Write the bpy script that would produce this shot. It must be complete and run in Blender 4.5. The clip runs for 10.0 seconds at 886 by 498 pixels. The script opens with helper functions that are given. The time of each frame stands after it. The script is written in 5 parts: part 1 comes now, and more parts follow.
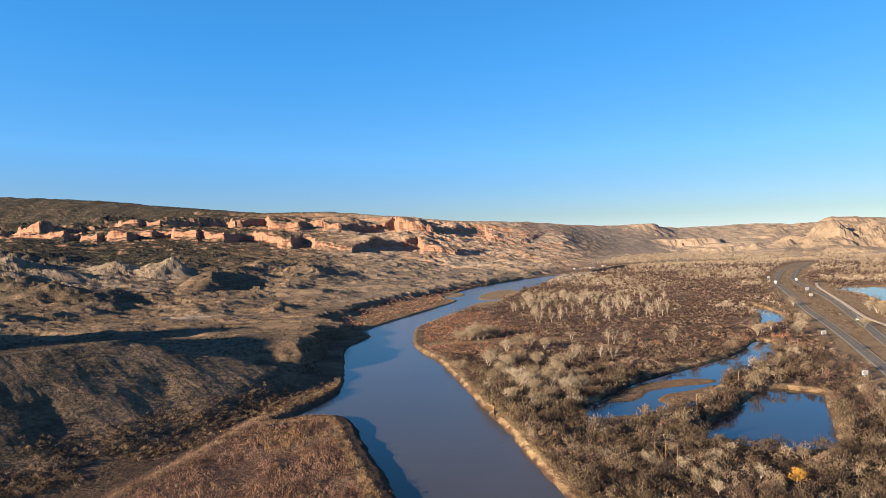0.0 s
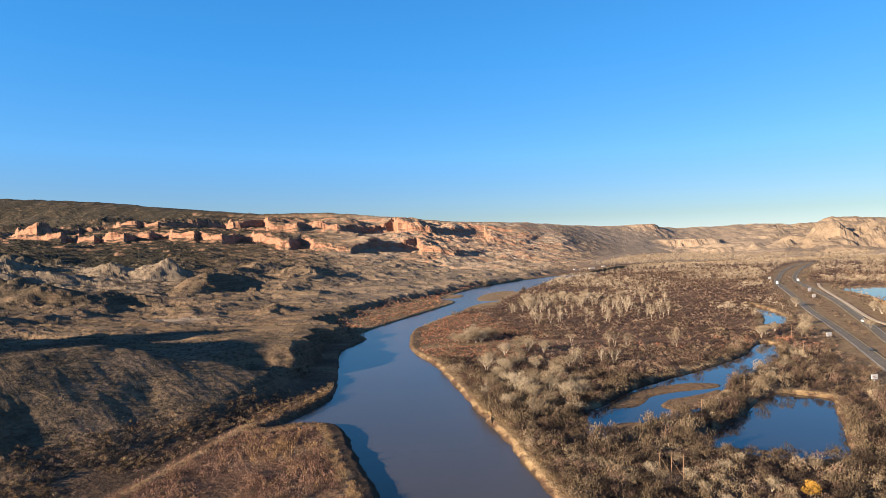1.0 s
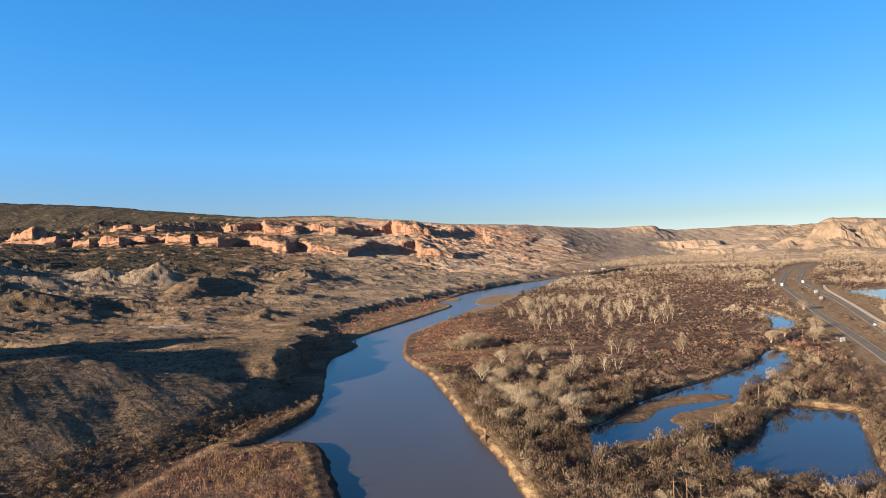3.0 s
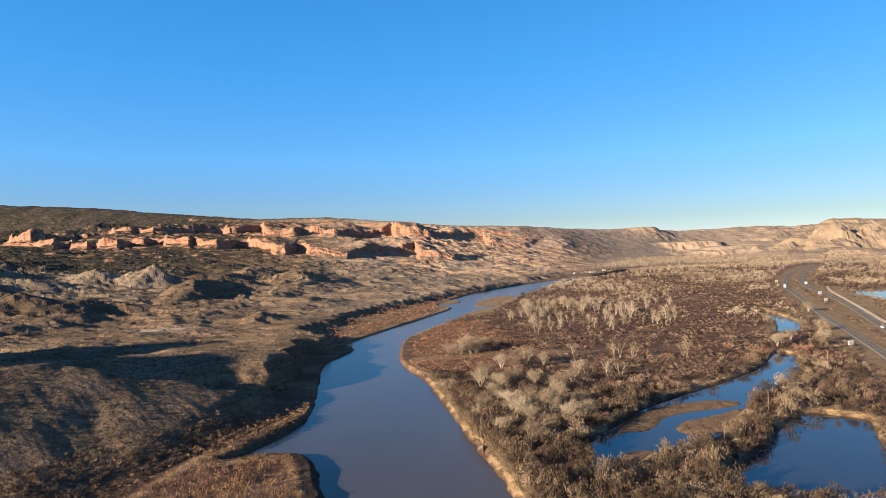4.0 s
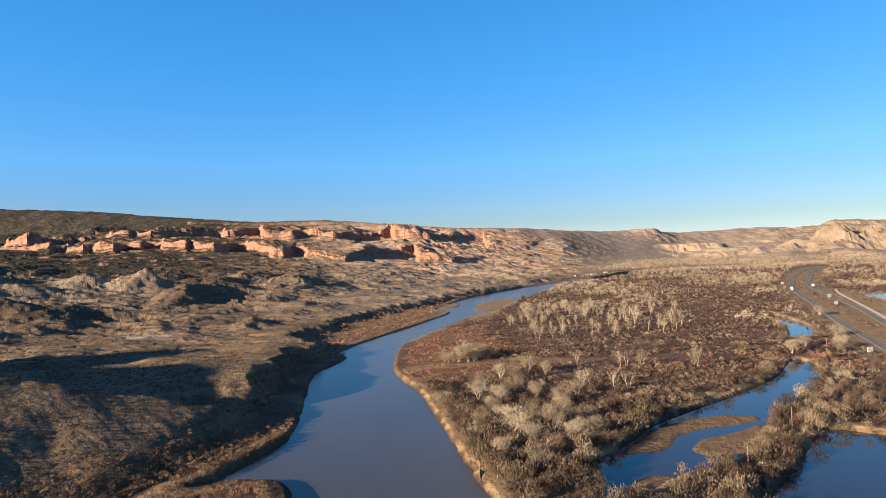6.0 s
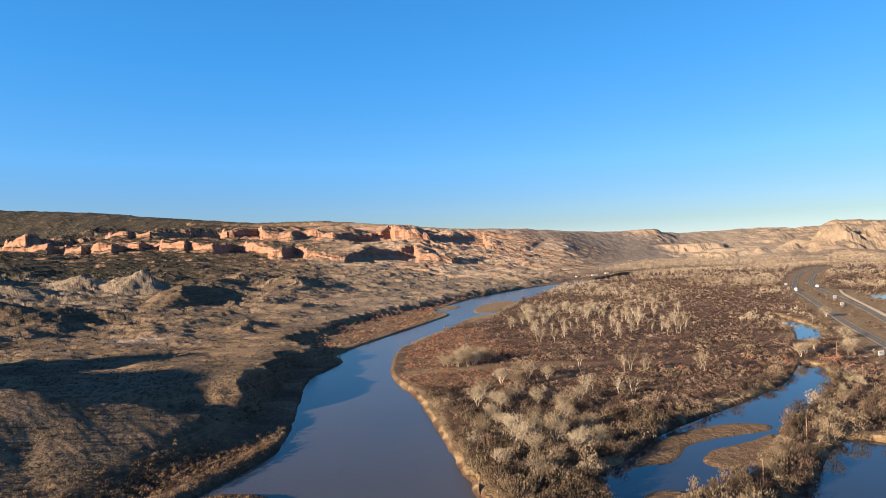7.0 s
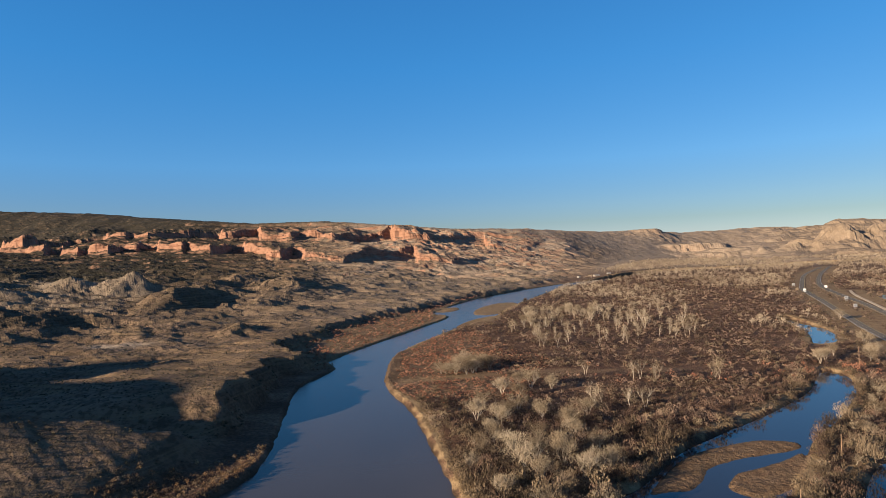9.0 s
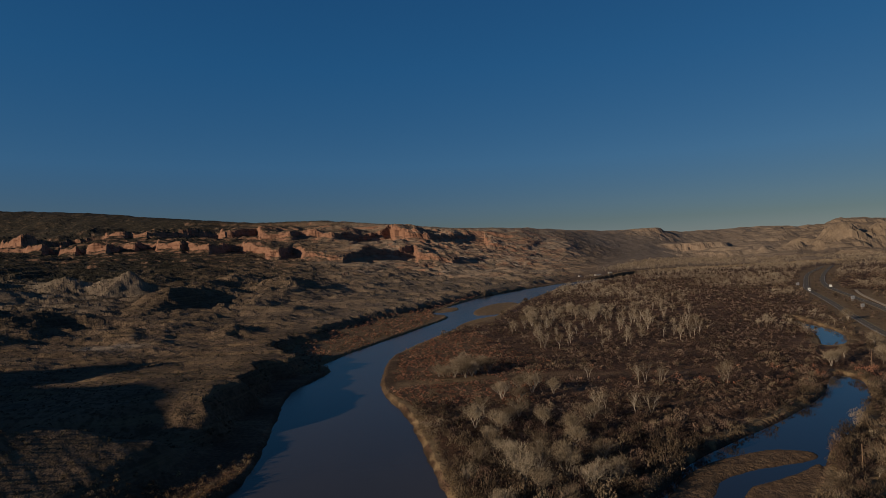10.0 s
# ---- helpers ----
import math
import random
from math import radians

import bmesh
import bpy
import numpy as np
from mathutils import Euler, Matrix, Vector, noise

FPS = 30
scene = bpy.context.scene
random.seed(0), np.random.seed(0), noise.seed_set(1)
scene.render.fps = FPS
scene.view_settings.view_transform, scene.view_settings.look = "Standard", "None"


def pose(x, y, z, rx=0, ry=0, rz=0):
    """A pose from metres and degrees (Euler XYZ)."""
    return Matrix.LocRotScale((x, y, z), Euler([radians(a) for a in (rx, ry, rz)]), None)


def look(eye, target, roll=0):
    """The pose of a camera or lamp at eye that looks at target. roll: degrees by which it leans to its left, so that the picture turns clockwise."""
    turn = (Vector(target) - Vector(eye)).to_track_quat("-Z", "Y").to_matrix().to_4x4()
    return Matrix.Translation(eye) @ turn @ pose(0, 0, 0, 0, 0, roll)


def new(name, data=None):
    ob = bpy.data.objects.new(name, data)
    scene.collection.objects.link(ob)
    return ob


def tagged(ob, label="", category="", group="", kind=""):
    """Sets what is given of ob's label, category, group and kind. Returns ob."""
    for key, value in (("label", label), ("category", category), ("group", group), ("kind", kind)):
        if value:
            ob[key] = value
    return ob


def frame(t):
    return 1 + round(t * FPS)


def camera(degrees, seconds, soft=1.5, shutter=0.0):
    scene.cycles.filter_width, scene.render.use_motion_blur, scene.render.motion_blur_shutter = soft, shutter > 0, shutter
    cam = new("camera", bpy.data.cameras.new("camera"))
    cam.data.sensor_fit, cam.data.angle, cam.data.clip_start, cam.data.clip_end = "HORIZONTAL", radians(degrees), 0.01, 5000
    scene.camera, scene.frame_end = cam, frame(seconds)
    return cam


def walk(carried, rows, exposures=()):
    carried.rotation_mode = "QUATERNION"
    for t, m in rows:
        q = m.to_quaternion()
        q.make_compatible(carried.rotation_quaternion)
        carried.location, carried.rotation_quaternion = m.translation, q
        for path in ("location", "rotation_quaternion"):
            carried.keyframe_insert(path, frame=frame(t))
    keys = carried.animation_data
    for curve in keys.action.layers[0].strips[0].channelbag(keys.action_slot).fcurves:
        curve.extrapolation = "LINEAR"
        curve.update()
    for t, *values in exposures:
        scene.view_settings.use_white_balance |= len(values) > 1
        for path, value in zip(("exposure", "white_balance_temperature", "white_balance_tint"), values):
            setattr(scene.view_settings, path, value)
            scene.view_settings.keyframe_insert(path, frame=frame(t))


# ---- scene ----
cam = camera(73, 10.0, soft=0.8)
walk(cam, [
    (0.0, look((-0.01, -0.08, 69.93), (-0.022, 99.915, 69.843), -1.117)),
    (1.0, look((1.83, 9.18, 69.90), (1.906, 109.183, 69.951), -1.229)),
    (2.0, look((3.79, 18.91, 69.81), (3.913, 118.908, 70.064), -1.346)),
    (3.0, look((5.69, 28.91, 69.73), (5.835, 128.909, 70.229), -1.462)),
    (4.0, look((7.43, 39.07, 69.71), (7.564, 139.062, 70.470), -1.570)),
    (5.0, look((8.92, 49.30, 69.80), (9.048, 149.293, 70.785), -1.667)),
    (6.0, look((10.19, 59.59, 69.97), (10.287, 159.580, 71.151), -1.751)),
    (7.0, look((11.28, 69.96, 70.21), (11.337, 169.956, 71.521), -1.823)),
    (8.0, look((12.30, 80.51, 70.46), (12.309, 180.505, 71.824), -1.885)),
    (9.0, look((13.43, 91.37, 70.62), (13.366, 191.362, 71.966), -1.943)),
    (10.0, look((14.88, 102.73, 70.59), (14.728, 202.717, 71.828), -2.003)),
], exposures=[(0.0, 1.84), (8.6, 1.84), (9.0, 1.36), (9.5, 0.59), (10.0, -0.31)])

# ---------------------------------------------------------------- light
SUN_EL, SUN_AZ = 13.5, 31.0          # height of the sun; the way its light goes, turned from +x towards +y
world = bpy.data.worlds.new("sky")
scene.world = world
world.use_nodes = True
wn = world.node_tree
sky = wn.nodes.new("ShaderNodeTexSky")
sky.sky_type = "NISHITA"
sky.sun_disc = False
sky.sun_elevation = radians(SUN_EL)
sky.sun_rotation = radians(270 - SUN_AZ)
sky.air_density, sky.dust_density, sky.ozone_density = 1.0, 0.25, 1.2
sky.altitude = 1400
hue = wn.nodes.new("ShaderNodeHueSaturation")
hue.inputs["Saturation"].default_value = 1.32
wn.links.new(sky.outputs[0], hue.inputs["Color"])
clear = wn.nodes.new("ShaderNodeMix")          # evens the clear winter sky
clear.data_type = "RGBA"
clear.inputs[0].default_value = 0.54
where = wn.nodes.new("ShaderNodeTexCoord")
height = wn.nodes.new("ShaderNodeSeparateXYZ")
wn.links.new(where.outputs["Generated"], height.inputs[0])
deep = wn.nodes.new("ShaderNodeValToRGB")          # pale at the horizon, deep blue overhead
for at_, col_ in ((0.0, (1.2, 2.2, 5.9)), (0.05, (0.8, 2.5, 6.1)), (0.15, (0.36, 2.55, 6.4)), (0.3, (0.16, 2.34, 6.5)), (0.5, (0.18, 1.7, 5.2)), (1.0, (0.10, 0.8, 2.6))):
    stop = deep.color_ramp.elements.new(at_) if 0 < at_ < 1 else deep.color_ramp.elements[int(at_)]
    stop.color = (*col_, 1)
wn.links.new(height.outputs["Z"], deep.inputs[0])
wn.links.new(deep.outputs[0], clear.inputs[7])
wn.links.new(hue.outputs[0], clear.inputs[6])
wn.links.new(clear.outputs[2], wn.nodes["Background"].inputs[0])
wn.nodes["Background"].inputs[1].default_value = 0.0505

sun = new("sun", bpy.data.lights.new("sun", "SUN"))
sun.data.energy, sun.data.angle, sun.data.color = 5.0, radians(0.6), (1.0, 0.80, 0.57)
a_, e_ = radians(SUN_AZ), radians(SUN_EL)
sun.matrix_world = look((-300, -300, 400), (-300 + math.cos(a_) * math.cos(e_), -300 + math.sin(a_) * math.cos(e_), 400 - math.sin(e_)))


# ---------------------------------------------------------------- materials
def nodes_of(name):
    m = bpy.data.materials.new(name)
    m.use_nodes = True
    nt = m.node_tree
    return m, nt, nt.nodes["Principled BSDF"]


def mix(nt, fac, a, b, how="MIX"):
    n = nt.nodes.new("ShaderNodeMix")
    n.data_type, n.blend_type = "RGBA", how
    for i, v in ((0, fac), (6, a), (7, b)):
        if isinstance(v, (int, float)):
            n.inputs[i].default_value = v
        elif isinstance(v, tuple):
            n.inputs[i].default_value = (*v, 1)
        else:
            nt.links.new(v, n.inputs[i])
    return n.outputs[2]


def math_node(nt, op, a, b=0.5, clamp=False):
    n = nt.nodes.new("ShaderNodeMath")
    n.operation, n.use_clamp = op, clamp
    for i, v in enumerate((a, b)):
        if isinstance(v, (int, float)):
            n.inputs[i].default_value = v
        else:
            nt.links.new(v, n.inputs[i])
    return n.outputs[0]


def noise_tex(nt, size, detail=4, rough=0.55, stretch=(1, 1, 1), turn=0.0):
    """A noise whose largest features are about size metres across."""
    geo = nt.nodes.new("ShaderNodeNewGeometry")
    mp = nt.nodes.new("ShaderNodeMapping")
    mp.inputs["Scale"].default_value = tuple(1 / (size * s) for s in stretch)
    mp.inputs["Rotation"].default_value = (0, 0, radians(turn))
    nt.links.new(geo.outputs["Position"], mp.inputs["Vector"])
    n = nt.nodes.new("ShaderNodeTexNoise")
    n.inputs["Scale"].default_value, n.inputs["Detail"].default_value, n.inputs["Roughness"].default_value = 1.0, detail, rough
    nt.links.new(mp.outputs[0], n.inputs["Vector"])
    return n.outputs["Fac"]


def ramp(nt, fac, stops):
    n = nt.nodes.new("ShaderNodeValToRGB")
    cr = n.color_ramp
    while len(cr.elements) < len(stops):
        cr.elements.new(0.5)
    for e, (p, c) in zip(cr.elements, stops):
        e.position, e.color = p, (*c, 1) if isinstance(c, tuple) else (c, c, c, 1)
    nt.links.new(fac, n.inputs[0])
    return n.outputs[0]


def attr(nt, name):
    n = nt.nodes.new("ShaderNodeAttribute")
    n.attribute_name = name
    return n


def bump(nt, bsdf, height, strength, dist):
    n = nt.nodes.new("ShaderNodeBump")
    n.inputs["Strength"].default_value, n.inputs["Distance"].default_value = strength, dist
    nt.links.new(height, n.inputs["Height"])
    nt.links.new(n.outputs[0], bsdf.inputs["Normal"])


def mat_ground():
    m, nt, b = nodes_of("desert_ground")
    zone, extra = attr(nt, "zone"), attr(nt, "extra")
    zs = nt.nodes.new("ShaderNodeSeparateColor")
    nt.links.new(zone.outputs["Color"], zs.inputs[0])
    ex = nt.nodes.new("ShaderNodeSeparateColor")
    nt.links.new(extra.outputs["Color"], ex.inputs[0])
    # upland: tan soil, dry grass and dark scrub, its tone also painting shade
    big = noise_tex(nt, 90, 5)
    fine = noise_tex(nt, 3.2, 3, 0.6)
    far = noise_tex(nt, 22, 4, 0.62)
    soil = ramp(nt, big, [(0.3, (0.078, 0.053, 0.037)), (0.48, (0.122, 0.083, 0.056)), (0.66, (0.200, 0.136, 0.093))])
    speck = ramp(nt, fine, [(0.46, 0.0), (0.58, 1.0)])
    clump = ramp(nt, math_node(nt, "ADD", far, math_node(nt, "MULTIPLY", ex.outputs[1], 0.17)), [(0.46, 0.0), (0.64, 1.0)])
    dark = math_node(nt, "MULTIPLY", speck, 0.55)
    col = mix(nt, dark, soil, (0.033, 0.028, 0.018))
    col = mix(nt, math_node(nt, "MULTIPLY", clump, math_node(nt, "MULTIPLY", ex.outputs[1], 0.92)), col, (0.026, 0.024, 0.017))
    # floodplain: russet litter, tan grass
    fn = noise_tex(nt, 28, 6, 0.6, (1.6, 0.8, 1), 20)
    flood = ramp(nt, fn, [(0.3, (0.066, 0.037, 0.023)), (0.48, (0.115, 0.066, 0.043)), (0.6, (0.165, 0.099, 0.063)), (0.72, (0.245, 0.165, 0.105))])
    ff = ramp(nt, noise_tex(nt, 1.6, 3, 0.7), [(0.4, 0.0), (0.6, 1.0)])
    flood = mix(nt, math_node(nt, "MULTIPLY", ff, 0.5), flood, (0.026, 0.017, 0.012))
    col = mix(nt, zs.outputs[0], col, flood)
    band = ramp(nt, noise_tex(nt, 9, 5, 0.6, (7.0, 7.0, 0.16)), [(0.46, 0.0), (0.62, 1.0)])
    col = mix(nt, math_node(nt, "MULTIPLY", band, math_node(nt, "SUBTRACT", 0.55, math_node(nt, "MAXIMUM", math_node(nt, "MULTIPLY", zs.outputs[0], 0.55), math_node(nt, "MULTIPLY", ex.outputs[1], 0.55)))), col, (0.21, 0.145, 0.085))
    # pale badland clay, which also carries the haze painted on the far mesa
    pale = ramp(nt, noise_tex(nt, 30, 6, 0.65), [(0.3, (0.185, 0.139, 0.102)), (0.7, (0.335, 0.262, 0.195))])
    col = mix(nt, zs.outputs[2], col, pale)
    # banded sandstone
    strata = noise_tex(nt, 60, 6, 0.6, (1.0, 1.0, 0.09))
    rock = ramp(nt, strata, [(0.28, (0.112, 0.053, 0.033)), (0.42, (0.198, 0.100, 0.065)), (0.52, (0.275, 0.152, 0.103)), (0.62, (0.218, 0.117, 0.075)), (0.75, (0.320, 0.213, 0.153))])
    rock = mix(nt, math_node(nt, "MULTIPLY", ramp(nt, noise_tex(nt, 25, 5, 0.7, (1, 1, 4.0)), [(0.5, 0.0), (0.7, 1.0)]), 0.5), rock, (0.072, 0.033, 0.021))
    col = mix(nt, zs.outputs[1], col, rock)
    # damp mud and dry straw at the water's edge; the wash's shade painted too
    col = mix(nt, ex.outputs[0], col, (0.032, 0.024, 0.017))
    straw = ramp(nt, noise_tex(nt, 5, 4, 0.6), [(0.3, (0.150, 0.098, 0.052)), (0.7, (0.275, 0.195, 0.112))])
    col = mix(nt, ex.outputs[2], col, straw)
    nt.links.new(col, b.inputs["Base Color"])
    b.inputs["Roughness"].default_value = 0.95
    b.inputs["Specular IOR Level"].default_value = 0.1
    bump(nt, b, math_node(nt, "ADD", noise_tex(nt, 2.4, 5, 0.65), noise_tex(nt, 18, 5, 0.6)), 0.9, 1.6)
    return m


def mat_water(name, base, rough, ripple, gloss=0.5):
    m, nt, b = nodes_of(name)
    silt = ramp(nt, noise_tex(nt, 60, 4, 0.5, (1, 2.5, 1), 10), [(0.3, base), (0.7, tuple(v * 1.35 for v in base))])
    nt.links.new(silt, b.inputs["Base Color"])
    b.inputs["Roughness"].default_value = rough
    b.inputs["IOR"].default_value = 1.33
    b.inputs["Specular IOR Level"].default_value = gloss
    bump(nt, b, noise_tex(nt, 1.1, 4, 0.55), ripple, 0.03)
    return m


def mat_plant(name, stops, rough=0.85):
    """Twigs and leaves; each plant takes its own tone from the ramp by its stored 'tint'."""
    m, nt, b = nodes_of(name)
    t = attr(nt, "tint").outputs["Fac"]
    wob = math_node(nt, "MULTIPLY", math_node(nt, "SUBTRACT", noise_tex(nt, 0.9, 2), 0.5), 0.25)
    col = ramp(nt, math_node(nt, "ADD", t, wob, True), stops)
    nt.links.new(col, b.inputs["Base Color"])
    b.inputs["Roughness"].default_value = rough
    b.inputs["Specular IOR Level"].default_value = 0.15
    return m


def mat_tree(name, stops):
    """Bark and bare twigs; each tree differs by its own random number."""
    m, nt, b = nodes_of(name)
    oi = nt.nodes.new("ShaderNodeObjectInfo")
    wob = math_node(nt, "MULTIPLY", math_node(nt, "SUBTRACT", noise_tex(nt, 1.2, 3), 0.5), 0.7)
    col = ramp(nt, math_node(nt, "ADD", oi.outputs["Random"], wob, True), stops)
    nt.links.new(col, b.inputs["Base Color"])
    b.inputs["Roughness"].default_value = 0.85
    b.inputs["Specular IOR Level"].default_value = 0.15
    return m


def mat_plain(name, a, c, size, rough=0.8, metal=0.0, gloss=0.5):
    m, nt, b = nodes_of(name)
    col = mix(nt, ramp(nt, noise_tex(nt, size, 5, 0.65), [(0.35, 0.0), (0.65, 1.0)]), a, c)
    nt.links.new(col, b.inputs["Base Color"])
    b.inputs["Roughness"].default_value, b.inputs["Metallic"].default_value = rough, metal
    b.inputs["Specular IOR Level"].default_value = gloss
    return m


M_GROUND = mat_ground()
M_RIVER = mat_water("silty_river_water", (0.052, 0.042, 0.033), 0.20, 0.5, 0.36)
M_POND = mat_water("pond_water", (0.022, 0.020, 0.020), 0.05, 0.2)
M_TAMARISK = mat_plant("russet_tamarisk", [(0.0, (0.030, 0.020, 0.017)), (0.35, (0.076, 0.049, 0.037)), (0.65, (0.130, 0.083, 0.061)), (1.0, (0.205, 0.150, 0.108))])
M_REDWILLOW = mat_plant("red_willow", [(0.0, (0.105, 0.047, 0.031)), (0.5, (0.225, 0.100, 0.062)), (1.0, (0.330, 0.182, 0.115))])
M_TANBRUSH = mat_plant("tan_brush", [(0.0, (0.028, 0.020, 0.015)), (0.4, (0.071, 0.051, 0.034)), (0.75, (0.130, 0.097, 0.064)), (1.0, (0.205, 0.157, 0.108))])
M_ROSE = mat_plant("mauve_reeds", [(0.0, (0.078, 0.042, 0.031)), (0.5, (0.165, 0.093, 0.066)), (1.0, (0.255, 0.160, 0.113))])
M_GOLD = mat_plant("gold_brush", [(0.0, (0.095, 0.057, 0.030)), (0.5, (0.196, 0.119, 0.059)), (1.0, (0.297, 0.196, 0.097))])
M_SAGE = mat_plant("sagebrush", [(0.0, (0.022, 0.021, 0.015)), (0.5, (0.044, 0.040, 0.027)), (1.0, (0.092, 0.077, 0.049))])
M_JUNIPER = mat_plant("juniper", [(0.0, (0.010, 0.013, 0.008)), (1.0, (0.028, 0.029, 0.017))])
M_FARWOOD = mat_plant("far_wood", [(0.0, (0.098, 0.073, 0.053)), (0.5, (0.195, 0.151, 0.110)), (1.0, (0.300, 0.245, 0.182))])
M_STRAW = mat_plant("straw_grass", [(0.0, (0.105, 0.062, 0.030)), (0.5, (0.158, 0.105, 0.053)), (1.0, (0.215, 0.155, 0.086))])
M_BARK = mat_tree("pale_bark", [(0.0, (0.200, 0.160, 0.120)), (1.0, (0.430, 0.372, 0.300))])
M_TWIG = mat_tree("pale_twigs", [(0.0, (0.105, 0.078, 0.053)), (0.5, (0.212, 0.164, 0.112)), (1.0, (0.325, 0.264, 0.190))])
M_YELLOW = mat_plain("yellow_leaves", (0.400, 0.220, 0.025), (0.280, 0.145, 0.022), 0.8)
M_ASPHALT = mat_plain("worn_asphalt", (0.105, 0.090, 0.075), (0.145, 0.125, 0.104), 6, 1.0, 0.0, 0.1)
M_GRAVEL = mat_plain("pale_gravel", (0.304, 0.243, 0.167), (0.395, 0.319, 0.228), 4, 0.95)
M_LINE = mat_plain("road_paint_white", (0.570, 0.562, 0.532), (0.456, 0.441, 0.410), 2)
M_YLINE = mat_plain("road_paint_yellow", (0.65, 0.45, 0.10), (0.55, 0.38, 0.10), 2)
M_BOARD = mat_plain("billboard_white", (0.608, 0.593, 0.562), (0.517, 0.502, 0.471), 1.5)
M_PRINT = mat_plain("billboard_print", (0.342, 0.228, 0.182), (0.266, 0.190, 0.167), 1.5)
M_STEEL = mat_plain("painted_steel", (0.30, 0.28, 0.26), (0.20, 0.18, 0.17), 0.8, 0.6)
M_WOOD = mat_plain("weathered_pole_wood", (0.190, 0.125, 0.078), (0.130, 0.082, 0.051), 0.9, 0.9)

# ---------------------------------------------------------------- noise and plan helpers
def hash2(ix, iy, seed):
    h = (ix.astype(np.int64) * 374761393 + iy.astype(np.int64) * 668265263 + seed * 1442695041) & 0xFFFFFFFF
    h = ((h ^ (h >> 13)) * 1274126177) & 0xFFFFFFFF
    return ((h ^ (h >> 16)) & 0xFFFF) / 65535.0


def grad_noise(x, y, seed=0):
    ix, iy = np.floor(x), np.floor(y)
    fx, fy = x - ix, y - iy
    ux, uy = fx * fx * fx * (fx * (fx * 6 - 15) + 10), fy * fy * fy * (fy * (fy * 6 - 15) + 10)

    def corner(dx, dy):
        a = hash2(ix + dx, iy + dy, seed) * 2 * np.pi
        return np.cos(a) * (fx - dx) + np.sin(a) * (fy - dy)
    low = corner(0, 0) * (1 - ux) + corner(1, 0) * ux
    top = corner(0, 1) * (1 - ux) + corner(1, 1) * ux
    return (low * (1 - uy) + top * uy) * 1.5


def fbm(x, y, size, octaves=4, seed=0, gain=0.5):
    out, amp = 0, 1.0
    for o in range(octaves):
        out = out + amp * grad_noise(x / size + 17.3 * o, y / size - 9.1 * o, seed + o)
        size, amp = size / 2.03, amp * gain
    return out


def ridged(x, y, size, octaves=4, seed=0):
    out, amp = 0, 1.0
    for o in range(octaves):
        n = 1 - np.abs(grad_noise(x / size + 7.7 * o, y / size + 3.1 * o, seed + o)) * 1.6
        out = out + amp * n
        size, amp = size / 2.1, amp * 0.5
    return out / 1.6


def step(a, b, v):
    t = np.clip((v - a) / (b - a), 0, 1)
    return t * t * (3 - 2 * t)


def spline(pts, per=4, closed=False):
    """Catmull-Rom through a few plan points."""
    p = np.array(pts, float)
    n = len(p)
    out = []
    for i in range(n if closed else n - 1):
        p0, p1, p2, p3 = (p[(i + k) % n] if closed else p[min(max(i + k, 0), n - 1)] for k in (-1, 0, 1, 2))
        for k in range(per):
            t = k / per
            out.append(0.5 * (2 * p1 + (p2 - p0) * t + (2 * p0 - 5 * p1 + 4 * p2 - p3) * t * t + (3 * p1 - p0 - 3 * p2 + p3) * t ** 3))
    if not closed:
        out.append(p[-1])
    return np.array(out)


def dist_line(line, x, y, reach=80.0, closed=False):
    """Distance to a polyline (and, if closed, negative inside it); beyond reach of its box only roughly known."""
    out = np.full(x.shape, reach + 0.0)
    near = np.nonzero((x > line[:, 0].min() - reach) & (x < line[:, 0].max() + reach) & (y > line[:, 1].min() - reach) & (y < line[:, 1].max() + reach))[0]
    px, py = x[near], y[near]
    best = np.full(px.shape, reach * reach)
    inside = np.zeros(px.shape, bool)
    b = np.roll(line, -1, 0) if closed else line[1:]
    for (ax, ay), (bx, by) in zip(line, b):
        dx, dy = bx - ax, by - ay
        t = np.clip(((px - ax) * dx + (py - ay) * dy) / (dx * dx + dy * dy + 1e-9), 0, 1)
        best = np.minimum(best, (px - ax - t * dx) ** 2 + (py - ay - t * dy) ** 2)
        if closed and ay != by:
            inside ^= ((ay > py) != (by > py)) & (px < dx * (py - ay) / dy + ax)
    d = np.sqrt(best)
    if closed:
        d = np.where(inside, -d, d)
    out[near] = d
    return out


# ---------------------------------------------------------------- the plan
LEFT_BANK = [(60, -420), (25, 20), (-15, 168), (-28, 207), (-34, 228), (-39, 242), (-47, 250), (-58, 249), (-69, 244), (-62, 262), (-53, 294), (-56, 330), (-63, 372), (-70, 425),
             (-60, 482), (-70, 512), (-57, 560), (-39, 615), (-14, 690), (17, 795), (-2, 850), (55, 1050), (135, 1220), (225, 1370), (330, 1520), (620, 1830), (1050, 1985), (1500, 2110), (2300, 2330)]
RIGHT_BANK = [(2300, 2250), (1500, 2040), (1080, 1905), (680, 1750), (370, 1450), (260, 1320), (170, 1090), (104, 905), (76, 800), (50, 732), (16, 655), (-3, 604), (-17, 555), (-25, 520),
              (-23, 440), (-16, 407), (-3, 366), (8, 308), (16, 262), (24, 223), (33, 167), (60, 60), (130, -420)]
river = np.concatenate([spline(LEFT_BANK), spline(RIGHT_BANK)])
bar = spline([(47, 821), (57, 894), (86, 964), (113, 975), (115, 910), (85, 823), (58, 802)], 4, True)
bar_low = spline([(23, 689), (39, 747), (64, 786), (76, 782), (70, 738), (48, 687), (35, 676)], 4, True)
sand_spit = spline([(-1, 862), (10, 912), (29, 924), (31, 885), (17, 856)], 4, True)
